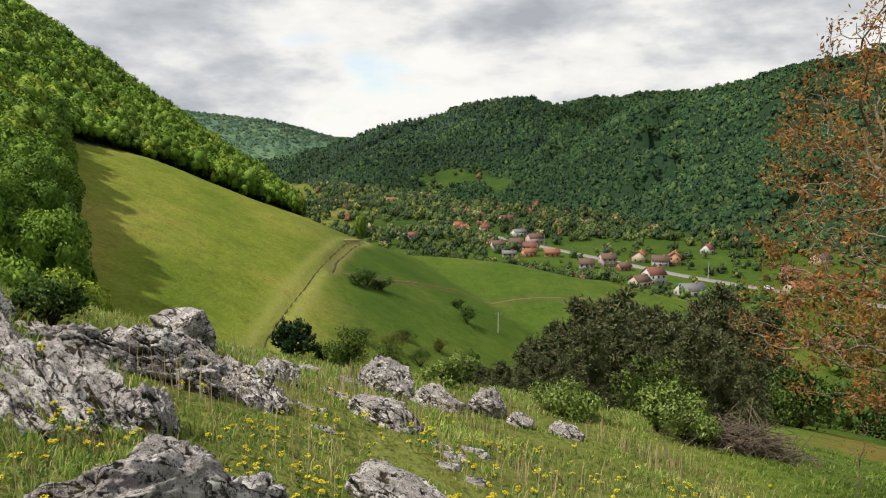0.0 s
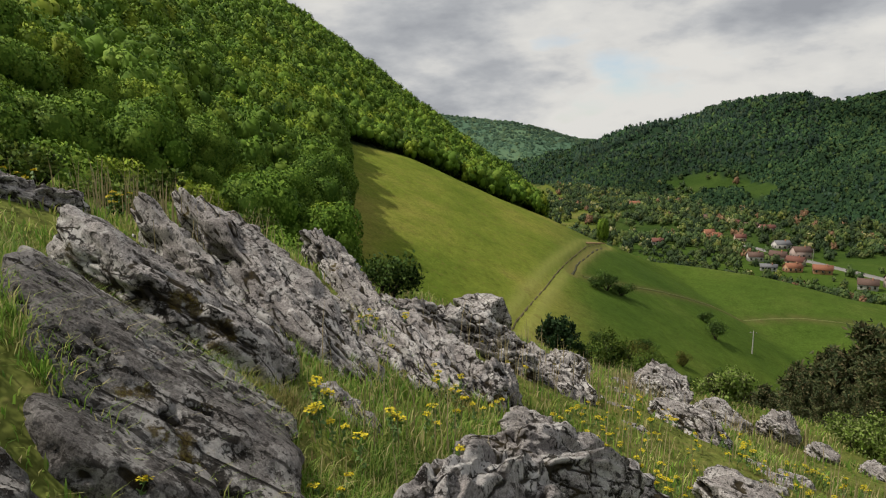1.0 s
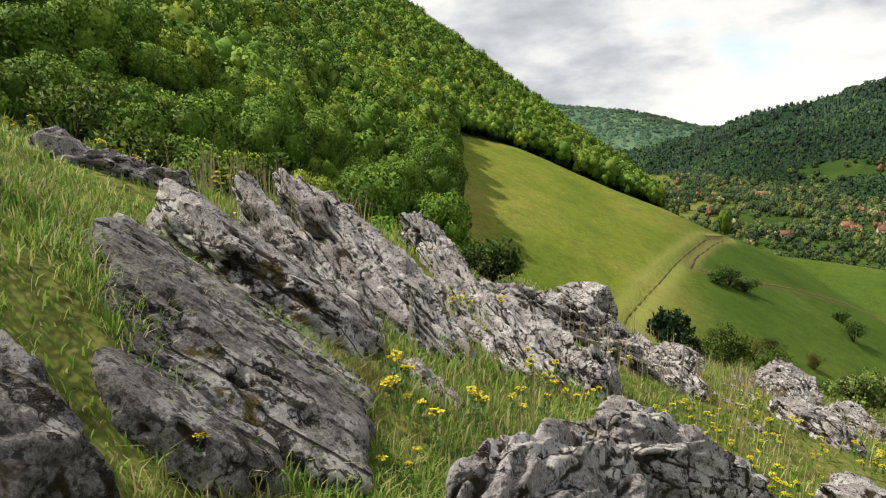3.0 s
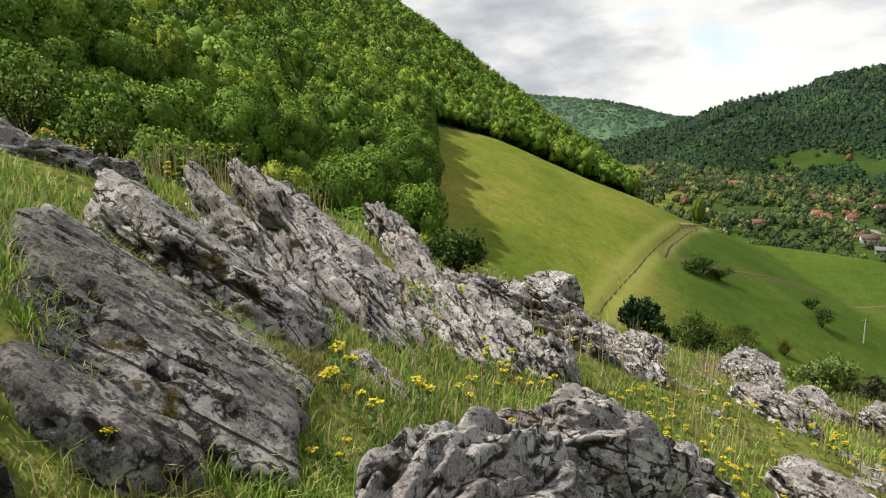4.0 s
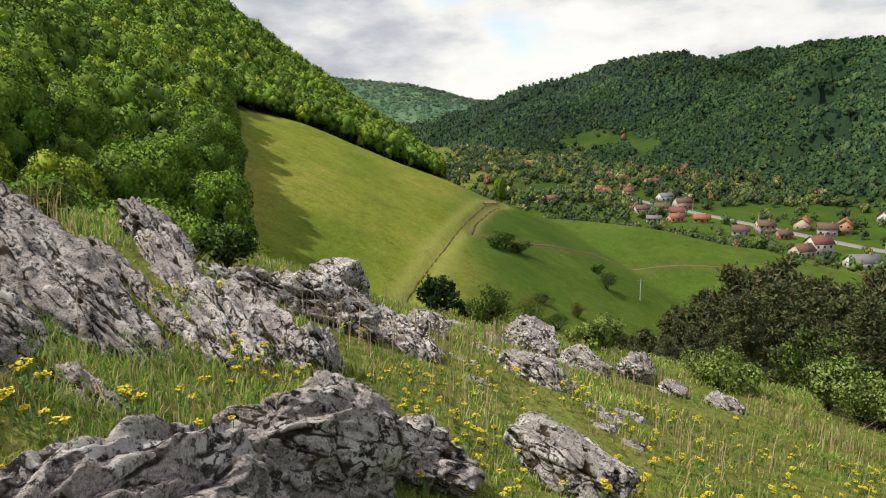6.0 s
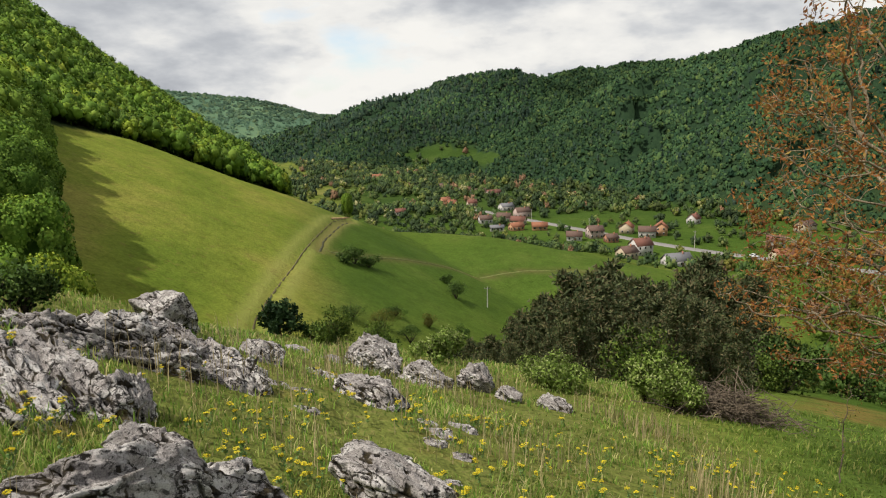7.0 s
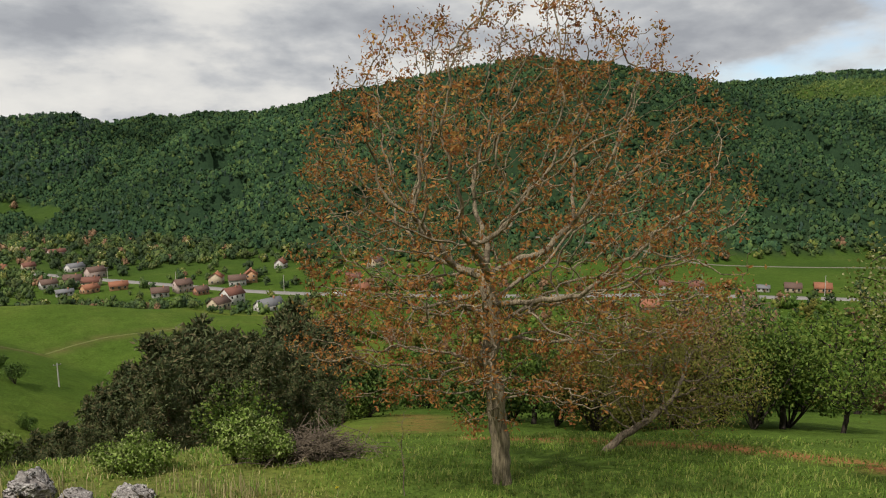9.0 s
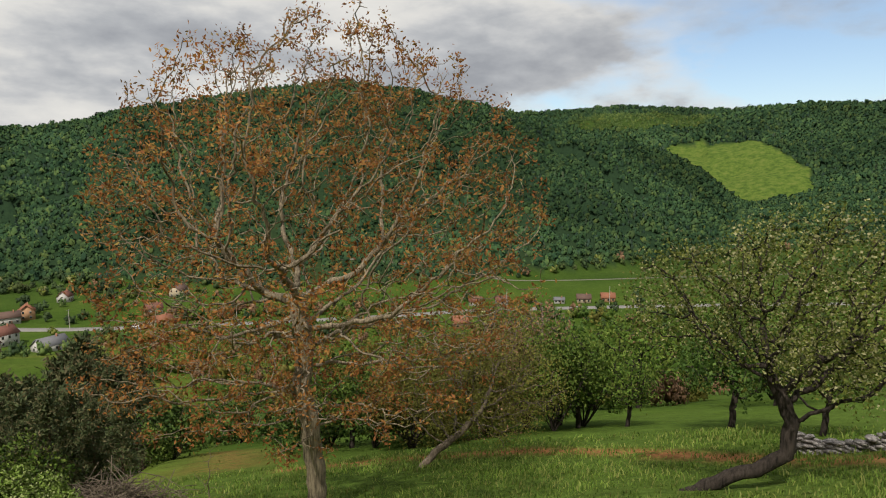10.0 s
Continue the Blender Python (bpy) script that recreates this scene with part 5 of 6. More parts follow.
def make_bushes():
    bush(5.85, 14.95, 1.05, 1.15, BRIGHT, "rounded fresh green hawthorn bush on the grass edge", 1, 0.07, 3400)
    bush(5.35, 15.5, 0.8, 1.35, BRIGHT, "pale blossoming hawthorn bush on the grass edge", 2, 0.09, 2600)
    bush(3.05, 15.9, 1.45, 0.85, BRIGHT, "low spreading pale green hawthorn bush on the grass edge", 3, 0.07, 3400)
    young_pine(-4.45, 18.7, 1.0)
    bush(-3.2, 18.6, 1.0, 0.9, FRESH, "small fresh green bush at the edge of the slope", 19, 0.07, 1000)
    bush(0.1, 17.6, 0.8, 0.9, BRIGHT, "upright pale green bush behind the limestone rocks", 20, 0.07, 1600)
    bush(-2.93, 18.9, 0.9, 0.9, FRESH, "small fresh green bush at the edge of the slope", 4, 0.07, 900)
    bush(-3.5, 19.3, 0.9, 0.8, DEEP, "small dark green bush at the edge of the slope", 5, 0.07, 900)
    bush(-2.0, 22.6, 1.1, 1.3, FRESH, "small light green bush at the edge of the slope", 6, 0.07, 900)
    bush(0.6, 19.5, 0.9, 1.1, BRIGHT, "light green bush behind the limestone rocks", 7, 0.08, 1500)
    bush(-4.3, 6.95, 0.62, 0.55, DEEP, "small dark green bush between limestone ribs", 8, 0.05, 1100)
    bush(-6.2, 4.75, 0.9, 0.5, FRESH, "light green low shrub on the grassy rise", 9, 0.06, 900)
    bush(-7.0, 4.4, 0.8, 0.5, FRESH, "light green low shrub on the grassy rise", 10, 0.06, 800)
    bush(-8.2, 4.3, 0.9, 0.7, FRESH, "light green low shrub on the grassy rise", 11, 0.06, 800)
    bush(-9.2, 3.6, 0.9, 0.8, FRESH, "light green low shrub on the grassy rise", 12, 0.06, 800)
    bush(-5.6, 5.6, 0.7, 0.4, FRESH, "light green low shrub behind the limestone rib", 13, 0.06, 600)
    bush(15.5, 33.0, 2.2, 1.6, FRESH, "dark green bush on the lower slope", 14, 0.15, 1600)
    bush(19.5, 34.0, 2.4, 1.7, FRESH, "dark green bush on the lower slope", 15, 0.15, 1500)
    bush(9.0, 27.5, 3.0, 3.4, FRESH, "tall green bush on the lower slope", 16, 0.15, 1500)
    bush(20.0, 36.0, 4.5, 3.5, DEEP, "dark green bush on the lower slope", 17, 0.2, 1500)
    for k, (az, d, w, h, lf, lab) in enumerate(((50.5, 23, 3.4, 3.0, OLIVE, "olive-brown"), (53.5, 25, 4.0, 3.6, OLIVE, "olive-brown"), (57, 27, 4.2, 4.4, OLIVE, "olive-brown"), (60.5, 28, 4.2, 4.6, BROWN, "reddish-brown"), (63, 26, 3.6, 3.8, FRESH, "fresh green"), (65.5, 28, 3.2, 3.4, FRESH, "fresh green"), (47, 26, 4.0, 3.4, DEEP, "dark green"), (43, 30, 4.5, 3.4, DEEP, "dark green"), (55, 36, 5.0, 5.5, OLIVE, "olive-brown"), (60, 40, 5.5, 6.5, BROWN, "reddish-brown"), (50, 40, 5.5, 5.0, DEEP, "dark green"), (66, 52, 6.0, 6.5, FRESH, "fresh green"), (58, 58, 6.5, 7.0, OLIVE, "olive-brown"), (48, 62, 6.5, 6.0, BROWN, "reddish-brown"), (73, 60, 6.5, 6.5, FRESH, "fresh green"), (40, 52, 6.0, 4.5, OLIVE, "olive-brown"), (35, 58, 6.0, 5.0, DEEP, "dark green"), (80, 48, 5.0, 5.0, FRESH, "fresh green"))):
        x, y, _ = polar(az, d, 0)
        bush(x, y, w, h, lf, lab + " thicket of tangled twigs and young leaves", 60 + k, 0.07 + d * 0.0025, 2600)
    for k, (x, y, w, h, lf, lab) in enumerate(((-14.18, 111.69, 4.5, 3.2, DEEP, "dark green"), (-9.35, 113.11, 4.5, 3.4, OLIVE, "olive-brown"), (-4.12, 112.07, 4, 3, DEEP, "dark green"), (0.57, 113.14, 3.5, 2.8, DEEP, "dark green"), (-7.25, 123.37, 3.5, 2.6, DEEP, "dark green"), (-0.71, 125.98, 3, 2.6, OLIVE, "olive-brown"), (6.16, 128.26, 3, 2.6, DEEP, "dark green"))):
        bush(x, y, w, h, lf, lab + " thicket in the hollow below the limestone boulders", 120 + k, 0.14, 1800)
    for k, (az, d, w, h) in enumerate(((-6.8, 150, 5, 4), (-5.6, 152, 4, 3), (-7.6, 148, 3, 2.5), (2.2, 158, 5, 5), (1.2, 170, 3, 2.5), (-4.6, 100, 4, 4), (-3.0, 95, 3, 3))):
        x, y, _ = polar(az, d, 0)
        bush(x, y, w, h, DEEP, "dark green thorn bush on the open meadow", 30 + k, 0.35, 700)


def make_brush_pile():
    rng = np.random.default_rng(8)
    x, y = 7.1, 14.75
    ob = thing("brush_pile", x, y, z_at(x, y), "heap of cut dry brown twigs on the grass", "brush pile")
    out = []
    for k in range(620):
        c = rng.normal(size=3) * [0.5, 0.38, 0.24] + [-0.2, 0, 0.3]
        c[0] += 1.4 * rng.uniform() ** 6
        c[2] = abs(c[2]) * max(0.2, 1 - abs(c[0]) * 0.4) + z_at(x + c[0], y + c[1]) - z_at(x, y)
        d = rng.normal(size=3) * [1, 0.8, 0.35]
        d *= rng.uniform(0.25, 0.7) / np.linalg.norm(d)
        m = rng.normal(size=3) * 0.06
        out.append(tube([c - d, c + m, c + d], [0.012, 0.01, 0.004], 3))
    tagged(part("twigs", mesh_np("twigs", *join(out), TWIG), ob), kind="stuff")


def pine_mesh(seed, h):
    rng = np.random.default_rng(seed)
    wood = [tube([(0, 0, -0.8), (0.05, 0, h * 0.4), (0.0, 0.08, h * 0.97)], [0.02 * h, 0.014 * h, 0.012], 7)]
    C = []
    for k in range(44):
        f = 0.10 + 0.88 * (k / 44) ** 0.9
        a = k * 2.4 + rng.normal() * 0.5
        L = h * 0.25 * (1 - f) ** 0.7 * rng.uniform(0.55, 1.15) + 0.25
        e = np.array([math.cos(a) * L, math.sin(a) * L, h * f + L * rng.uniform(-0.05, 0.35)])
        s0 = np.array([0, 0, h * f])
        wood.append(tube([s0, (s0 + e) / 2 + [0, 0, -0.05 * L], e], [0.006 * h * (1.2 - f), 0.004 * h * (1.2 - f), 0.01], 4))
        t = rng.uniform(0.2, 1.05, 26)[:, None]
        C.append(s0 + (e - s0) * t + rng.normal(size=(26, 3)) * [0.13 * L + 0.08, 0.13 * L + 0.08, 0.05 * L + 0.06])
    leaves = leaf_quads(rng, np.concatenate(C), 0.21, 5, 0.15, 2.0, 0.5)
    return mesh_np("trunk", *join(wood), PINE_BARK), mesh_np("needles", *leaves, PINE)


def make_pines():
    rng = np.random.default_rng(31)
    kinds = [pine_mesh(200 + k, 12.0) for k in range(4)]
    masters = []
    for tr, nd in kinds:
        ob = thing("pine_tree", 0, 0, 0, "dark shaggy pine tree with brownish needles on the lower slope", "tree", "pine trees")
        part("trunk", tr, ob)
        part("needles", nd, ob, "dark brown-green needles")
        masters.append(ob)
    spots = [(0.8 + 26.7 * ((k * 0.618) % 1.0), 31 + 32 * ((k * 0.755) % 1.0)) for k in range(66)]
    for k, (az, d) in enumerate(spots):
        x, y, _ = polar(az + rng.normal() * 0.3, d, 0)
        z = z_at(x, y)
        el = -19.6 + 8.6 * min(1.0, az / 14.0) - 2.2 * rng.uniform() - (63 - d) * 0.10
        h = min(17.0, max(2.5, 1.6 + d * math.tan(radians(el)) - z))
        m = pose(x, y, z, 0, 0, rng.uniform(0, 360)) @ Matrix.Diagonal((h / 12 * 1.05, h / 12 * 1.05, h / 12, 1))
        if k < 4:
            masters[k].matrix_basis = m
        else:
            copy_thing(masters[k % 4], pose(x, y, z, 0, 0, rng.uniform(0, 360))).scale = (h / 12 * 1.05, h / 12 * 1.05, h / 12)


def make_edge_trees():
    """The beeches at the forest's edge, each a thing of its own."""
    rng = np.random.default_rng(41)
    kinds = []
    for k in range(6):
        V, F, N = crown(rng, 2, 9500, 0.038, 1.0, 1.12, 22, 0.36, 0.76)
        low = leaf_quads(rng, ellipsoid(rng, 260, (0, 0, 2.0), (3.2, 3.2, 1.8), 0.6), 0.4, 3, 0.35)
        V2, F2 = join([(V * 4.6 + [0, 0, 5.6], F), low])
        out = low[0] * [1, 1, 0.4]
        N2 = np.concatenate([N, out / np.linalg.norm(out, axis=1)[:, None]])
        wood = [tube([(0, 0, -0.8), (0.1, 0, 2.0), (0, 0.2, 6.5)], [0.26, 0.2, 0.08], 8)]
        for j in range(6):
            a = rng.uniform(0, 6.28)
            wood.append(tube([(0, 0, 1.6 + j * 0.5), (math.cos(a) * 1.4, math.sin(a) * 1.4, 3.2 + j * 0.5), (math.cos(a) * 3.0, math.sin(a) * 3.0, 5.5 + j * 0.5)], [0.1, 0.07, 0.02], 5))
        ob = thing("beech_tree", 0, 0, 0, "leafy fresh-green beech tree at the forest edge", "tree", "forest edge trees")
        part("trunk", mesh_np("trunk", *join(wood), DARK_BARK), ob)
        part("crown", mesh_np("crown", V2, F2, GREEN_EDGE, normals=N2), ob)
        kinds.append(ob)
    spots = [(-31.8, 66), (-34.0, 62), (-36.6, 64), (-39.5, 60), (-42.5, 66), (-45.5, 61), (-49, 64), (-52.5, 60), (-56, 66), (-60, 61), (-64, 65), (-68, 62), (-72, 66)]
    # rows of trees behind the first, up the slope
    for row, d in enumerate((71, 78, 86, 95)):
        az = -31.4 - 0.5 * (row % 3)
        while az > -72:
            spots.append((az, d + rng.uniform(-2.5, 2.5)))
            az -= rng.uniform(3.8, 5.6) * 75 / d
    spots += [(-31.6, 106), (-31.5, 112), (-31.4, 119), (-31.3, 126), (-31.2, 133), (-31.1, 140), (-31.0, 148), (-30.9, 158), (-30.7, 168), (-33.2, 110), (-33.0, 122), (-32.8, 134), (-32.6, 146)]
    for k, (az, d) in enumerate(spots):
        x, y, _ = polar(az + rng.normal() * 0.4, d, 0)
        f = rng.uniform(0.70, 1.12) if d < 105 else rng.uniform(0.66, 0.95)
        m = pose(x, y, z_at(x, y) - 0.2, 0, 0, rng.uniform(0, 360))
        ob = kinds[k] if k < 6 else copy_thing(kinds[k % 6], m)
        ob.matrix_basis = m
        ob.scale = (f, f, f * rng.uniform(0.95, 1.2))


make_walnut()
make_right_trees()
make_bushes()
make_brush_pile()
make_pines()
make_edge_trees()


# ---- grass and flowers ----
GRASS = foliage("grass_blades", [(0.10, 0.20, 0.028), (0.16, 0.285, 0.04), (0.225, 0.345, 0.056), (0.33, 0.385, 0.095), (0.52, 0.45, 0.22)], 0.6, 0.4, (0.30, 0.22, 0.09))


LUSH = foliage("lush_blades", [(0.10, 0.175, 0.027), (0.15, 0.24, 0.037), (0.20, 0.285, 0.048), (0.31, 0.32, 0.095)], 0.5, 0.45)


def blades(rng, x, y, hgt, wid, lean=0.5):
    n = len(x)
    z = height(x, y) - 0.01
    a = rng.uniform(0, 6.283, n)
    d = np.stack([np.cos(a), np.sin(a), np.zeros(n)], 1)
    sd = np.stack([-np.sin(a), np.cos(a), np.zeros(n)], 1)
    base = np.stack([x, y, z], 1)
    k = (lean * rng.uniform(0.2, 1.2, n))[:, None]
    up = np.array([0, 0, 1.0])
    h, w = hgt[:, None], wid[:, None]
    mid = base + up * h * 0.6 + d * h * k * 0.35
    top = base + up * h * (1 - 0.25 * k) + d * h * k
    V = np.stack([base - sd * w, base + sd * w, mid + sd * w * 0.75, mid - sd * w * 0.75, top], 1).reshape(-1, 3)
    o = np.arange(n)[:, None] * 5
    return V, np.concatenate([o + [0, 1, 2], o + [0, 2, 3], o + [3, 2, 4]])


def make_grass():
    rng = np.random.default_rng(61)
    n = 250000
    r = 0.2 + 21.5 * rng.uniform(0, 1, n) ** 1.6
    az = np.radians(rng.uniform(-78, 96, n))
    x, y = r * np.sin(az), r * np.cos(az)
    tuft = fbm(x / 0.5, y / 0.5, 31) + 0.7 * fbm(x / 2.3, y / 2.3, 33)
    keep = rng.uniform(size=n) < np.clip(0.62 + 1.6 * tuft, 0.08, 1)
    x, y, r, tuft = x[keep], y[keep], r[keep], tuft[keep]
    h = (0.05 + 0.10 * rng.uniform(size=len(x)) ** 1.5) * np.clip(1 + 1.3 * tuft, 0.5, 1.7) * np.clip(0.8 + r * 0.03, 0.8, 1.4)
    h = h * np.where((x < -1.9) & (y < 2.6), 0.55, 1.0)
    w = 0.0022 + 0.00075 * r * rng.uniform(0.6, 1.3, len(x))
    right = step(x - 0.25 * y + 1.2 * fbm(x / 1.5, y / 1.5, 35), 0.8, 3.2) > rng.uniform(size=len(x))
    V, F = blades(rng, x[right], y[right], h[right] * 0.8, w[right], 0.8)
    stuff("lush_grass", V, F, LUSH, "short lush green grass of the terrace", "grass")
    x, y, h, w = x[~right], y[~right], h[~right], w[~right]
    V, F = blades(rng, x, y, h, w, 0.7)
    stuff("grass", V, F, GRASS, "uneven green and straw-coloured meadow grass", "grass")
    n = 52000
    r, az = 0.9 + 4.2 * rng.uniform(0, 1, n) ** 1.3, np.radians(rng.uniform(-82, 0, n))
    x, y = r * np.sin(az), r * np.cos(az)
    keep = fbm(x / 0.35, y / 0.35, 38) > -0.06
    x, y, r = x[keep], y[keep], r[keep]
    V, F = blades(rng, x, y, rng.uniform(0.04, 0.13, len(x)), 0.0016 + 0.0005 * r, 0.9)
    stuff("turf", V, F, GRASS, "short dense turf between the limestone slabs", "grass")
    n = 60000
    x, y = rng.uniform(-3.9, -1.2, n), rng.uniform(-0.4, 2.6, n)
    keep = fbm(x / 0.3, y / 0.3, 39) > -0.1
    x, y = x[keep], y[keep]
    V, F = blades(rng, x, y, rng.uniform(0.03, 0.12, len(x)), rng.uniform(0.0012, 0.003, len(x)), 1.0)
    stuff("turf", V, F, GRASS, "short dense turf beside the large slabs", "grass")
    # tall dry stalks
    n = 1700
    cl = rng.integers(0, 46, n)
    cx, cy = rng.uniform(-3.2, 4.5, 46), rng.uniform(2.2, 15, 46)
    cx[:7], cy[:7] = rng.uniform(-5.6, -4.6, 7), rng.uniform(3.9, 4.8, 7)
    x, y = cx[cl] + rng.normal(size=n) * 0.3, cy[cl] + rng.normal(size=n) * 0.3
    V, F = blades(rng, x, y, rng.uniform(0.25, 0.62, n), 0.0016 + 0.0004 * np.hypot(x, y), 0.25)
    stuff("dry_grass", V, F, plain("straw", (0.34, 0.28, 0.15), 0.9, 0.3, 3.0), "tall thin dry straw-coloured grass stalks", "grass")


SPURGE_YELLOW = plain("spurge_flower", (0.58, 0.47, 0.016), 0.6, 0.15, 30.0)
SPURGE_GREEN = plain("spurge_leaf", (0.11, 0.19, 0.05), 0.6, 0.25, 30.0)


def spurge(seed, stems):
    """A clump of spurge: thin stems, narrow leaves and flat yellow heads."""
    rng = np.random.default_rng(seed)
    st, lv, fl = [], [], []
    for k in range(stems):
        a, l = rng.uniform(0, 6.28), rng.uniform(0.0, 0.09)
        h = rng.uniform(0.12, 0.24)
        top = np.array([math.cos(a) * l * 1.5, math.sin(a) * l * 1.5, h])
        root = np.array([math.cos(a) * l * 0.5, math.sin(a) * l * 0.5, -0.02])
        st.append(tube([root, (root + top) / 2 + rng.normal(size=3) * 0.006, top], [0.0022, 0.002, 0.0016], 4))
        t = rng.uniform(0.25, 0.97, 22)[:, None]
        lv.append(leaf_quads(rng, root + (top - root) * t, 0.030, 1, 0.002, 1.0, 0.6))
        m = 34
        ang, rr = rng.uniform(0, 6.28, m), np.sqrt(rng.uniform(0, 1, m)) * rng.uniform(0.024, 0.040)
        c = top + np.stack([np.cos(ang) * rr, np.sin(ang) * rr, 0.012 - rr * 0.35 + rng.normal(size=m) * 0.004], 1)
        for q in range(m):
            st.append(tube([top, c[q]], [0.0009, 0.0007], 3))
        s = 0.0062
        tilt = rng.normal(size=(m, 3)) * 0.3 + [0, 0, 1]
        tilt /= np.linalg.norm(tilt, axis=1)[:, None]
        u = np.cross(tilt, [1.0, 0.3, 0.0])
        u /= np.linalg.norm(u, axis=1)[:, None]
        v = np.cross(tilt, u)
        hexa = np.arange(6) * math.pi / 3
        V = c[:, None] + s * (np.cos(hexa)[None, :, None] * u[:, None] + np.sin(hexa)[None, :, None] * v[:, None]) * (1 + 0.35 * (np.arange(6) % 2))[None, :, None]
        V = np.concatenate([V, (c - tilt * 0.003)[:, None]], 1)
        o = np.arange(m)[:, None] * 7
        fl.append((V.reshape(-1, 3), np.concatenate([o + [6, i, (i + 1) % 6] for i in range(6)])))
    return join(st), join(lv), join(fl)


def make_flowers():
    rng = np.random.default_rng(71)
    kinds = []
    for k in range(5):
        ob = thing("spurge_plant", 0, 0, 0, "wild spurge with flat yellow flower heads in the grass", "flower", "yellow spurge plants")
        for j in range((1, 2, 2, 3, 3)[k]):
            st, lv, fl = spurge(300 + k * 7 + j, 1)
            stem = part("stem", mesh_np("stem", *st, SPURGE_GREEN), ob)
            part("foliage", mesh_np("foliage", *lv, SPURGE_GREEN), stem)
            part("flower_head", mesh_np("flower_head", *fl, SPURGE_YELLOW), stem, "bright yellow flower head")
        kinds.append(ob)
    spots = [(-2.22, 0.98), (-2.36, 2.19), (-2.24, 2.09), (-2, 1.63), (-2.53, 2.39), (-2.23, 2.63), (-2.15, 2.83), (-2.17, 3.24), (-2.14, 3.76), (-2.35, 3.99), (-2.22, 4.36), (-1.78, 5.99), (-1.59, 6.25), (-1.35, 6.88), (-1.04, 6.6), (-0.79, 6.6), (-0.71, 6.2), (-0.56, 5.2), (-1.57, 4.9), (-2.12, 2.08), (-1.56, 2.97), (-1.86, 2.73), (-1.9, 2.52), (-1.5, 2.67), (-1.58, 3.46), (-1.09, 3.56), (-0.87, 4.13), (-0.63, 3.94), (-1.28, 3.85)]
    while len(spots) < 270:
        c = ((-2.4, 3.0), (-1.6, 4.4), (-0.6, 5.6), (0.4, 6.2), (1.4, 7.4), (-1.2, 7.2), (2.8, 8.6), (-0.2, 9.5), (-2.0, 5.8), (-5.4, 2.6), (0.6, 4.6), (4.6, 8.0), (1.6, 5.4), (3.4, 6.4), (-6.2, 2.2))[rng.integers(0, 15)]
        x, y = c[0] + rng.normal() * 0.9, c[1] + rng.normal() * 1.1
        if math.hypot(x, y) > 1.9 and not (-3.3 < x < -1.9 and y < 2.4) and not (-4.6 < x < -2.3 and 2.2 < y < 4.2):
            spots.append((x, y))
    for k, (x, y) in enumerate(spots):
        m = pose(x, y, z_at(x, y) + 0.02, rng.normal() * 6, rng.normal() * 6, rng.uniform(0, 360))
        ob = kinds[k] if k < 5 else copy_thing(kinds[int(rng.integers(0, 5))], m)
        ob.matrix_basis = m
        f = rng.uniform(0.55, 0.95)
        ob.scale = (f, f, f)


make_grass()
make_flowers()


# ---- village ----
WALLS = [plain("plaster_white", (0.46, 0.44, 0.42), 0.9, 0.1, 2.0), plain("plaster_orange", (0.40, 0.23, 0.13), 0.9, 0.12, 2.0), plain("plaster_cream", (0.42, 0.35, 0.25), 0.9, 0.12, 2.0), plain("plaster_pink", (0.40, 0.31, 0.28), 0.9, 0.12, 2.0), plain("brick_wall", (0.33, 0.16, 0.10), 0.9, 0.2, 3.0)]
ROOFS = [plain("roof_red", (0.16, 0.070, 0.052), 0.85, 0.3, 2.0), plain("roof_brown", (0.12, 0.075, 0.060), 0.85, 0.3, 2.0), plain("roof_orange", (0.25, 0.105, 0.060), 0.85, 0.25, 2.0), plain("roof_grey", (0.15, 0.15, 0.16), 0.7, 0.2, 2.0)]
PANE = plain("window_glass", (0.03, 0.035, 0.04), 0.12, 0.1, 2.0, spec=0.5)
FRAME = plain("window_frame", (0.34, 0.31, 0.27), 0.8, 0.2, 4.0)
WOOD = plain("old_wood", (0.14, 0.09, 0.055), 0.85, 0.3, 4.0)


def box(x0, x1, y0, y1, z0, z1):
    v = np.array([(x, y, z) for z in (z0, z1) for y in (y0, y1) for x in (x0, x1)], float)
    f = np.array([(0, 2, 3), (0, 3, 1), (4, 5, 7), (4, 7, 6), (0, 1, 5), (0, 5, 4), (2, 6, 7), (2, 7, 3), (0, 4, 6), (0, 6, 2), (1, 3, 7), (1, 7, 5)])
    return v, f


def gable_body(w, d, h, rise):
    v = np.array([(-w / 2, -d / 2, -1), (w / 2, -d / 2, -1), (w / 2, d / 2, -1), (-w / 2, d / 2, -1), (-w / 2, -d / 2, h), (w / 2, -d / 2, h), (w / 2, d / 2, h), (-w / 2, d / 2, h), (-w / 2, 0, h + rise), (w / 2, 0, h + rise)], float)
    f = np.array([(0, 1, 5), (0, 5, 4), (2, 3, 7), (2, 7, 6), (1, 2, 6), (1, 6, 5), (5, 6, 9), (3, 0, 4), (3, 4, 7), (7, 4, 8), (0, 3, 2), (0, 2, 1), (4, 5, 9), (4, 9, 8), (6, 7, 8), (6, 8, 9)])
    return v, f


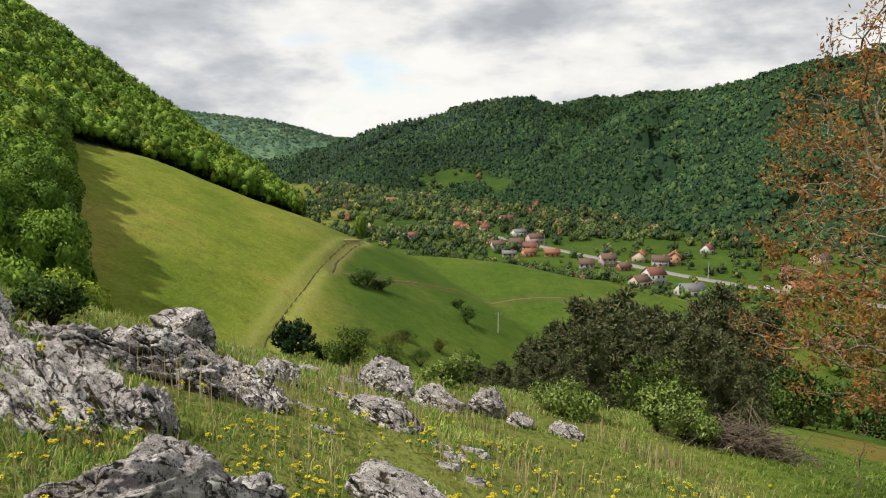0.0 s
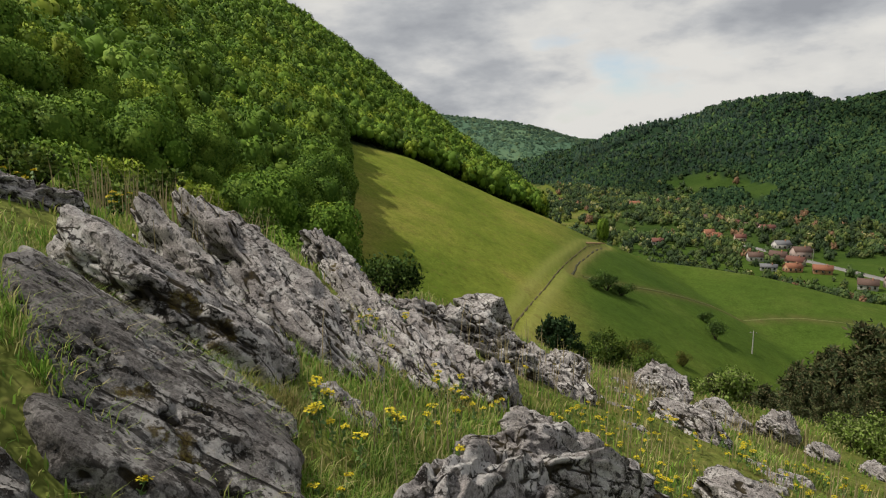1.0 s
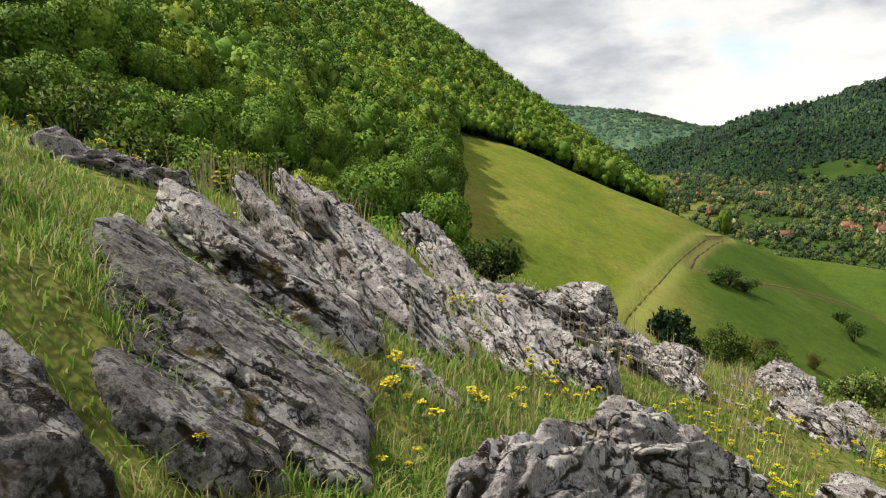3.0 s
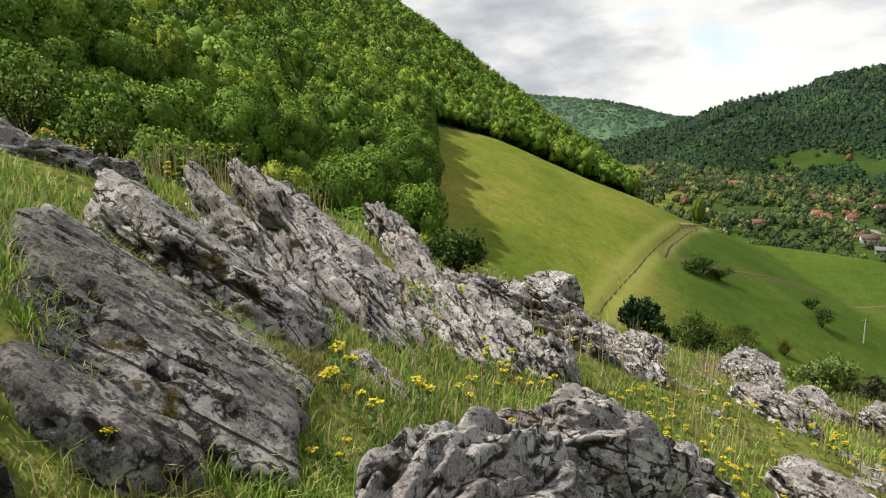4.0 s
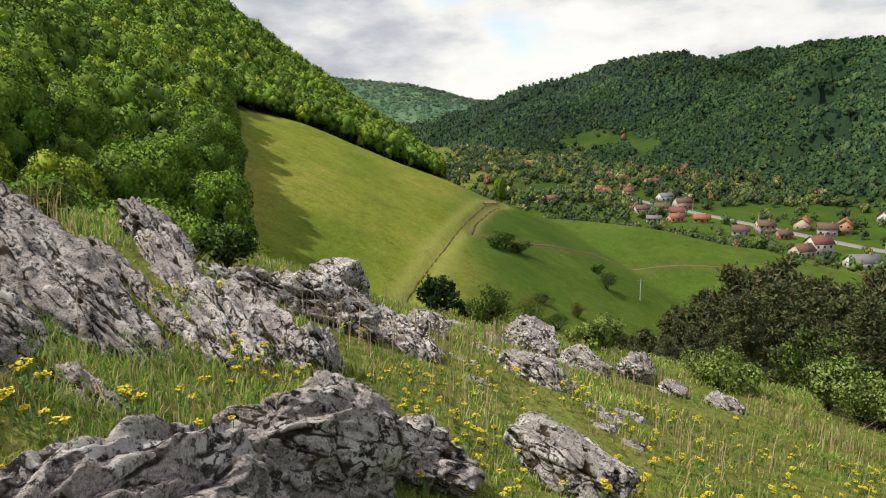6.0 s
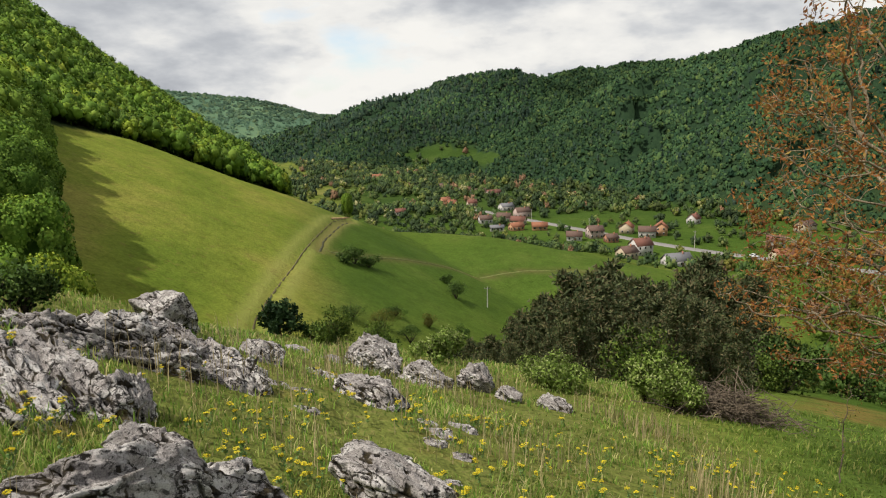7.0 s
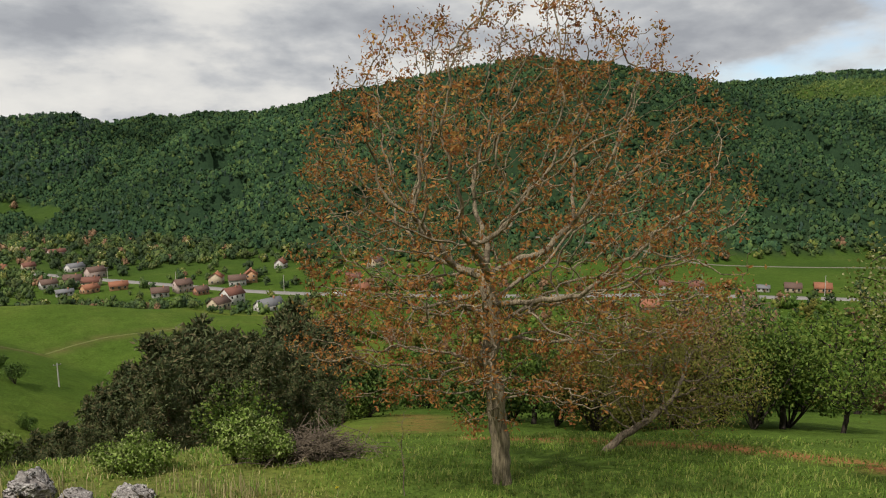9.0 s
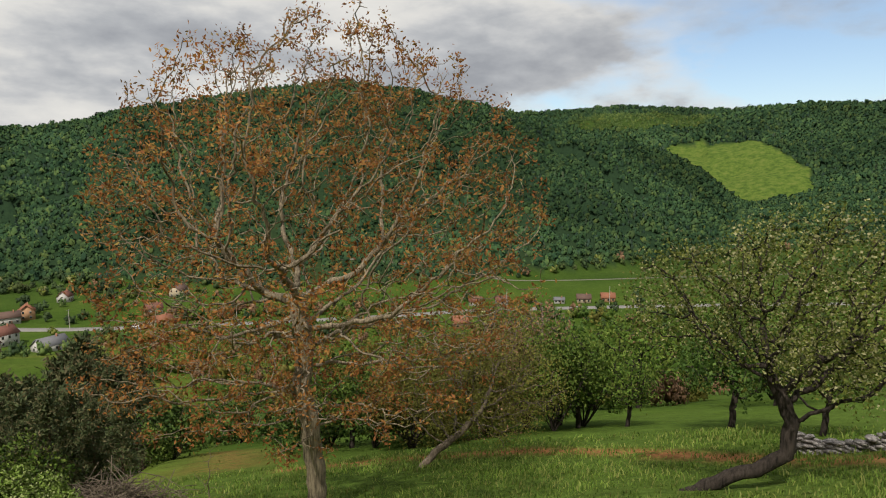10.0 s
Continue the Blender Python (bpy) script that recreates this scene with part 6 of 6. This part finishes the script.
def house(x, y, w, d, h, rise, wall, roof, rz, label, windows=3, z=None):
    ob = thing("house", x, y, z_at(x, y) if z is None else z, label, "house", "village houses", rz)
    part("wall", mesh_np("wall", *gable_body(w, d, h, rise), WALLS[wall]), ob)
    over, th = 0.45, 0.18
    slope = math.hypot(d / 2, rise)
    for sgn in (-1, 1):
        v, f = box(-w / 2 - over, w / 2 + over, 0, slope + over, 0, th)
        ang = math.atan2(rise, d / 2)
        yy = (v[:, 1] * math.cos(ang) + v[:, 2] * math.sin(ang)) * sgn
        zz = h + rise + 0.02 - v[:, 1] * math.sin(ang) + v[:, 2] * math.cos(ang)
        part("roof_slope", mesh_np("roof", np.stack([v[:, 0], yy, zz], 1), f if sgn > 0 else f[:, ::-1], ROOFS[roof]), ob)
    part("chimney", mesh_np("chimney", *box(w * 0.18, w * 0.18 + 0.6, -0.9, -0.3, h + rise * 0.3, h + rise + 0.9), WALLS[4]), ob)
    rows = [1.0] if h < 4.5 else [1.0, 3.7]
    for zb in rows:
        for sgn in (-1, 1):
            for k in range(windows):
                cx = (k + 0.5) / windows * w - w / 2
                win = part("window", mesh_np("window", *box(cx - 0.58, cx + 0.58, sgn * d / 2 - 0.04, sgn * d / 2 + 0.04, zb - 0.08, zb + 1.33), FRAME), ob)
                part("pane", mesh_np("pane", *box(cx - 0.46, cx + 0.46, sgn * d / 2 - 0.06, sgn * d / 2 + 0.06, zb + 0.04, zb + 1.21), PANE), win)
            for cy in (-d * 0.22, d * 0.22):
                win = part("window", mesh_np("window", *box(sgn * w / 2 - 0.04, sgn * w / 2 + 0.04, cy - 0.53, cy + 0.53, zb - 0.08, zb + 1.28), FRAME), ob)
                part("pane", mesh_np("pane", *box(sgn * w / 2 - 0.06, sgn * w / 2 + 0.06, cy - 0.42, cy + 0.42, zb + 0.03, zb + 1.17), PANE), win)
    part("door", mesh_np("door", *box(w * 0.02, w * 0.02 + 1.0, -d / 2 - 0.06, -d / 2 + 0.02, -0.05, 2.05), WOOD), ob)
    return ob


HOUSES = [
    (94, 287, 10, 8, 5.6, 3.4, 0, 0, 20, "white two-storey village house with a red tiled roof"),
    (101, 262, 13, 8, 3.0, 3.2, 0, 3, 15, "white house with a dark grey gabled roof"),
    (82, 268, 9, 7, 3.2, 2.8, 2, 1, 30, "old house with a brown tiled roof"),
    (85, 334, 9, 9, 5.0, 2.6, 3, 1, 5, "pale pink two-storey house with a brown roof"),
    (90, 321, 7, 6, 2.8, 2.2, 4, 1, 10, "brick outbuilding with a brown roof"),
    (73, 328, 9, 7, 3.0, 2.6, 0, 1, -10, "white house with a brown tiled roof"),
    (105, 345, 8, 8, 4.4, 3.0, 2, 2, 60, "cream house with an orange roof"),
    (112, 333, 10, 7, 3.8, 2.8, 0, 1, -15, "white house with a brown tiled roof beside the road"),
    (121, 338, 9, 8, 5.0, 3.2, 1, 2, 70, "orange plastered house with an orange roof"),
    (33, 391, 9, 7, 3.2, 2.6, 0, 1, 10, "white house with a weathered brown roof"),
    (45, 397, 10, 7, 3.4, 2.8, 3, 1, -20, "pink house with a brown roof in the village"),
    (58, 412, 11, 8, 4.4, 3.0, 3, 1, 20, "pink two-storey house with a brown roof"),
    (61, 362, 10, 6, 2.8, 2.4, 1, 2, -5, "long low house with an orange tiled roof"),
    (48, 363, 9, 6, 2.8, 2.4, 1, 2, 25, "low house with an orange tiled roof"),
    (37, 362, 9, 5, 2.4, 1.6, 0, 3, 0, "low white outbuilding with a pale roof"),
    (52, 384, 10, 7, 3.0, 2.6, 2, 0, -25, "cream house with a red roof in the village"),
    (11, 476, 8, 7, 4.6, 3.0, 1, 2, 30, "small house with an orange roof among trees"),
    (16, 468, 7, 7, 3.4, 3.0, 2, 2, -30, "cream house with an orange roof among trees"),
    (30, 470, 8, 6, 3.2, 2.6, 2, 0, 15, "house with a red roof among trees"),
    (52, 446, 11, 8, 3.2, 2.6, 0, 3, 25, "white house with a grey roof among trees"),
    (30, 560, 12, 8, 3.4, 2.6, 0, 0, 10, "far white house with a red roof among trees"),
    (42, 545, 11, 8, 3.2, 2.6, 2, 1, -10, "far cream house with a brown roof among trees"),
    (52, 535, 13, 8, 3.2, 2.6, 3, 0, 15, "far pink house with a red roof among trees"),
    (14, 590, 12, 8, 3.6, 3.0, 2, 1, 0, "far cream house with a brown roof among trees"),
    (-55, 700, 14, 9, 4.4, 3.4, 1, 2, 20, "far house with an orange roof at the valley's end"),
    (-20, 434, 8, 6, 2.8, 2.4, 0, 0, 10, "small white house with a red roof among trees"),
    (147, 266, 10, 8, 4.0, 3.0, 2, 2, 10, "cream house with an orange roof behind the walnut tree"),
    (162, 300, 9, 7, 3.4, 2.8, 0, 0, -20, "white house with a red roof behind the walnut tree"),
    (196, 335, 12, 8, 4.6, 3.0, 2, 1, 30, "cream house with a brown roof across the road"),
    (152, 372, 8, 7, 3.6, 3.2, 0, 0, 45, "white house with a steep red roof by the trees"),
    (266, 184, 7.5, 6, 2.6, 2.4, 0, 0, -50, "white house with a red tiled roof by the valley road"),
    (275, 174, 7.5, 6, 2.6, 2.4, 3, 0, -50, "pink house with a red tiled roof by the valley road"),
    (303, 143, 8, 7, 2.6, 2.4, 2, 1, -60, "cream house with a brown tiled roof by the valley road"),
    (312, 134, 8, 7, 2.6, 2.6, 1, 2, -60, "house with a bright orange tiled roof by the valley road"),
    (294, 152, 6, 5, 2.2, 1.4, 0, 3, -60, "grey-roofed shed by the valley road"),
    (222, 160, 10, 7, 3.0, 3.0, 4, 2, -40, "brick house with an orange roof among the bushes"),
]
ROAD = [(20, 470, 0), (44, 428, 0), (61, 397, 0), (89, 350, 0), (109, 314, 0), (128, 289, 0), (158, 258, 0), (190, 228, 0), (223, 199, 0), (255, 176, 0), (300, 124, 0), (337, 79, 0), (380, 20, 0)]
FAR_ROAD = [(260, 330, 0), (315, 252, 0), (362, 183, 0), (405, 139, 0), (470, 70, 0)]


def make_village():
    for hs in HOUSES:
        house(*hs).scale = (0.84, 0.84, 0.84)
    asphalt = plain("road_asphalt", (0.20, 0.19, 0.18), 0.9, 0.12, 0.5)
    tagged(new("road", mesh_np("road", *ribbon(ROAD, 6.5, 0.3), asphalt)), "grey asphalt road running through the village", "road", kind="structure")
    tagged(new("far_road", mesh_np("road", *ribbon(FAR_ROAD, 1.4, 0.3), plain("gravel", (0.15, 0.14, 0.115), 0.95, 0.15, 0.5))), "pale gravel lane at the far side of the fields", "road", kind="structure")
    rng = np.random.default_rng(91)
    metal, concrete = plain("pole_wire", (0.1, 0.1, 0.1), 0.5), plain("pole_concrete", (0.42, 0.40, 0.37), 0.9, 0.15, 3.0)
    for k, (x, y, h) in enumerate(((14.3, 164.4, 5.5), (122, 296, 9), (84, 342, 9), (60, 385, 9), (168, 242, 9), (232, 184, 9), (305, 130, 9), (270, 168, 9))):
        ob = thing("utility_pole", x, y, z_at(x, y), "concrete utility pole with a short cross arm", "utility pole", "utility poles")
        part("post", mesh_np("post", *tube([(0, 0, -0.5), (0, 0, h)], [0.17, 0.11], 8), concrete), ob)
        arm = part("cross_arm", mesh_np("cross_arm", *box(-0.8, 0.8, -0.06, 0.06, h - 0.5, h - 0.38), metal), ob)
        for sx in (-0.7, 0.0, 0.7):
            part("insulator", mesh_np("insulator", *tube([(sx, 0, h - 0.38), (sx, 0, h - 0.2)], [0.06, 0.04], 6), concrete), arm)
    car = thing("car", 140, 276, z_at(140, 276) + 0.3, "small white car standing on the village road", "car", rz=-48)
    white, dark = plain("car_paint", (0.7, 0.7, 0.7), 0.3, 0.05, 2.0, spec=0.5), plain("tyre", (0.02, 0.02, 0.02), 0.9)
    part("body", mesh_np("body", *box(-2.1, 2.1, -0.85, 0.85, 0.3, 0.9), white), car)
    v, f = box(-1.3, 1.1, -0.78, 0.78, 0.9, 1.45)
    v[4:, 0] *= 0.72
    part("cabin", mesh_np("cabin", v, f, PANE), car)
    part("roof", mesh_np("roof", *box(-0.9, 0.75, -0.7, 0.7, 1.45, 1.5), white), car)
    for sx in (-1.3, 1.3):
        for sy in (-0.8, 0.8):
            wheel = part("wheel", mesh_np("wheel", *tube([(sx, sy - 0.1, 0.32), (sx, sy + 0.1, 0.32)], [0.32, 0.32], 12), dark), car)
            part("rim", mesh_np("rim", *tube([(sx, sy - 0.12, 0.32), (sx, sy + 0.12, 0.32)], [0.18, 0.18], 10), concrete), wheel)


def make_valley_trees():
    rng = np.random.default_rng(95)
    n = 30000
    az, r = np.radians(rng.uniform(-12, 92, n)), np.sqrt(rng.uniform(255 ** 2, 980 ** 2, n))
    x, y = r * np.sin(az), r * np.cos(az)
    h = height(x, y)
    a = np.degrees(az)
    dens = np.where(a < 34, np.clip((r - 300) / 110, 0.25, 1.15), np.where(r < 340, 0.30, 0.02))
    dens = dens * np.clip(0.55 + 3.0 * fbm(x / 45, y / 45, 51), 0.02, 1.4)
    dens = np.where((h > VALLEY + 0.8) & (h < VALLEY + 9), 0.95, dens)
    terraces = (r > 720) & (a > -4) & (a < 7.5) & (rng.uniform(size=n) < 0.35) & (np.abs(fbm(x / 30, y / 14, 58)) < 0.05)
    ok = ((h < VALLEY + 9) | terraces) & (rng.uniform(size=n) < dens) & ~forest_mask(x, y)
    for line, w in ((ROAD, 9), (FAR_ROAD, 6)):
        ok &= along(line, x, y)[0] > w
    for hs in HOUSES:
        ok &= np.hypot(x - hs[0], y - hs[1]) > 9
        # keep the fronts of the houses open towards the spur
        u = np.array([hs[0], hs[1]]) / math.hypot(hs[0], hs[1])
        t, q = x * u[0] + y * u[1], x * -u[1] + y * u[0]
        ok &= ~((np.abs(q) < 5) & (t < math.hypot(hs[0], hs[1])) & (t > math.hypot(hs[0], hs[1]) - 16))
    x, y, h, r = x[ok], y[ok], h[ok], r[ok]
    s = rng.uniform(1.3, 3.4, len(x)) * np.clip(r / 420, 0.8, 1.3)
    kind = rng.uniform(size=len(x)) + 0.25 * fbm(x / 60, y / 60, 57)
    tm = [crown(rng, 1, 60, 0.17, 1.0, 1.2, 6, 0.5, 0.68) for _ in range(6)]
    light = foliage("garden_leaves", [(0.045, 0.080, 0.024), (0.068, 0.112, 0.030), (0.095, 0.140, 0.038), (0.14, 0.17, 0.06)], 0.03, 0.15, trees="tone")
    dark = foliage("valley_leaves", [(0.028, 0.050, 0.022), (0.042, 0.072, 0.027), (0.06, 0.098, 0.034)], 0.03, 0.12, trees="tone")
    for lo, hi, mat, lab in ((-9, 0.38, light, "fresh green trees and bushes of the valley gardens"), (0.38, 0.93, dark, "dark green trees of the valley floor"), (0.93, 0.96, BROWN, "brownish budding trees among the village gardens"), (0.96, 9, BLOSSOM, "white blossoming fruit trees in the village gardens")):
        k = (kind >= lo) & (kind < hi)
        V, F, N = spread(tm, rng, np.stack([x, y, h + s * 0.85], 1)[k], s[k], soft=0.25)
        stuff("valley_trees", V, F, mat, lab, "trees", N)


def make_lone_tree():
    src = bpy.data.objects["beech_tree"]
    x, y, _ = polar(-7.2, 222, 0)
    ob = copy_thing(src, pose(x, y, z_at(x, y) - 0.2, 0, 0, 40))
    ob.scale = (0.42, 0.42, 0.85)
    tagged(ob, "lone slender tree on the meadow's crest", "tree")


def make_stone_wall():
    """A dry stone wall at the side of the terrace track, stone by stone."""
    rng = np.random.default_rng(81)
    ob = thing("dry_stone_wall", 16.4, 1.2, z_at(16.4, 1.2), "low tumbled dry stone wall of pale limestone", "wall")
    shapes = []
    for k in range(6):
        v, f = ICO[2]
        w = v / np.abs(v).max(1)[:, None] * 0.35 + v * 0.65
        w = w + rng.normal(size=v.shape) * 0.10
        shapes.append(mesh_np("stone", w * [0.135, 0.10, 0.042], f, ROCK))
    for me in shapes:
        me.attributes.new("tint_mask", "FLOAT", "POINT")
    k = 0
    for row in range(7):
        t = -0.2
        while t < 4.6:
            step_len = rng.uniform(0.15, 0.25)
            x, y = 16.15 + 0.12 * t, 2.15 - t
            hgt = 0.5 - 0.35 * abs(math.sin(t * 1.7)) * 0.6
            if row * 0.068 < hgt * 0.85:
                st = part("stone", shapes[k % 6], ob)
                st.location = (x - 16.4 + rng.normal() * 0.03, y - 1.2, z_at(x, y) - z_at(16.4, 1.2) + 0.03 + row * 0.068 + rng.normal() * 0.014)
                st.rotation_euler = (rng.normal() * 0.15, rng.normal() * 0.15, math.pi / 2 + rng.normal() * 0.3)
                k += 1
            t += step_len


make_village()
make_valley_trees()
make_lone_tree()
make_stone_wall()


def make_slope_thicket():
    rng = np.random.default_rng(131)
    n = 1500
    az, r = np.radians(rng.uniform(29, 84, n)), 40 + 205 * rng.uniform(0, 1, n) ** 0.8
    a = np.degrees(az)
    x, y = r * np.sin(az), r * np.cos(az)
    dens = np.where(a < 63, 0.62, 0.16) * np.clip(0.6 + 2.6 * fbm(x / 30, y / 30, 141), 0.05, 1.3)
    dens = np.where((a > 64) & (r < 70), 0.05, dens)
    ok = (rng.uniform(size=n) < dens) & (along(BARE_SOIL, x, y)[0] > 5)
    for hs in HOUSES:
        ok &= np.hypot(x - hs[0], y - hs[1]) > 9
    x, y, r = x[ok], y[ok], r[ok]
    z = height(x, y)
    s = rng.uniform(1.1, 2.5, len(x)) * np.clip(r / 90, 0.75, 1.35)
    kind = rng.uniform(size=len(x)) + 0.4 * fbm(x / 24, y / 24, 145)
    tm = [crown(rng, 1, 620, 0.065, 1.0, 1.05, 14, 0.42, 0.5) for _ in range(6)]
    for lo, hi, mat, lab in ((-9, 0.34, OLIVE, "olive-brown budding thicket on the slope below the terrace"), (0.34, 0.56, BROWN, "reddish-brown budding thicket on the slope below the terrace"), (0.56, 0.82, FRESH, "fresh green bushes on the slope below the terrace"), (0.82, 9, DEEP, "dark green bushes on the slope below the terrace")):
        k = (kind >= lo) & (kind < hi)
        V, F, N = spread(tm, rng, np.stack([x, y, z + s * 0.7], 1)[k], s[k])
        stuff("slope_thicket", V, F, mat, lab, "bushes", N)


def make_sapling():
    rng = np.random.default_rng(17)
    grown_tree("sapling", 6.6, 9.7, [(0, 0, -0.1), (0.02, 0, 0.6), (0.0, 0.03, 1.2)], 0.014, ellipsoid(rng, 60, (0, 0, 1.2), (0.4, 0.4, 0.7), 0.1), TWIG, OLIVE,
               "thin bare sapling standing in the grass", "tree", rng, size=0.05, per=2, jitter=0.05, tip=1, kill=0.14, step_len=0.09, limbs=2, reach=0.9)


def make_lower_thicket():
    rng = np.random.default_rng(151)
    n = 2300
    az, r = np.radians(rng.uniform(25, 70, n)), np.sqrt(rng.uniform(105 ** 2, 330 ** 2, n))
    x, y = r * np.sin(az), r * np.cos(az)
    dens = np.where(np.degrees(az) < 62, 0.75, 0.3) * np.clip(0.5 + 2.6 * fbm(x / 34, y / 34, 161), 0.03, 1.2)
    ok = (rng.uniform(size=n) < dens) & (along(ROAD, x, y)[0] > 10) & (height(x, y) < VALLEY + 14)
    for hs in HOUSES:
        ok &= np.hypot(x - hs[0], y - hs[1]) > 10
    x, y = x[ok], y[ok]
    z = height(x, y)
    s = rng.uniform(1.2, 3.4, len(x))
    kind = rng.uniform(size=len(x)) + 0.4 * fbm(x / 40, y / 40, 165)
    tm = [crown(rng, 1, 110, 0.13, 1.0, 1.1, 8, 0.48, 0.62) for _ in range(6)]
    for lo, hi, mat, lab in ((-9, 0.3, OLIVE, "olive budding bushes and hedges on the lower slope"), (0.3, 0.48, BROWN, "reddish-brown budding bushes on the lower slope"), (0.48, 0.68, FRESH, "fresh green trees and bushes on the lower slope"), (0.68, 9, DEEP, "dark green trees and bushes on the lower slope")):
        k = (kind >= lo) & (kind < hi)
        V, F, N = spread(tm, rng, np.stack([x, y, z + s * 0.8], 1)[k], s[k])
        stuff("lower_thicket", V, F, mat, lab, "bushes", N)


make_slope_thicket()
make_lower_thicket()
make_sapling()
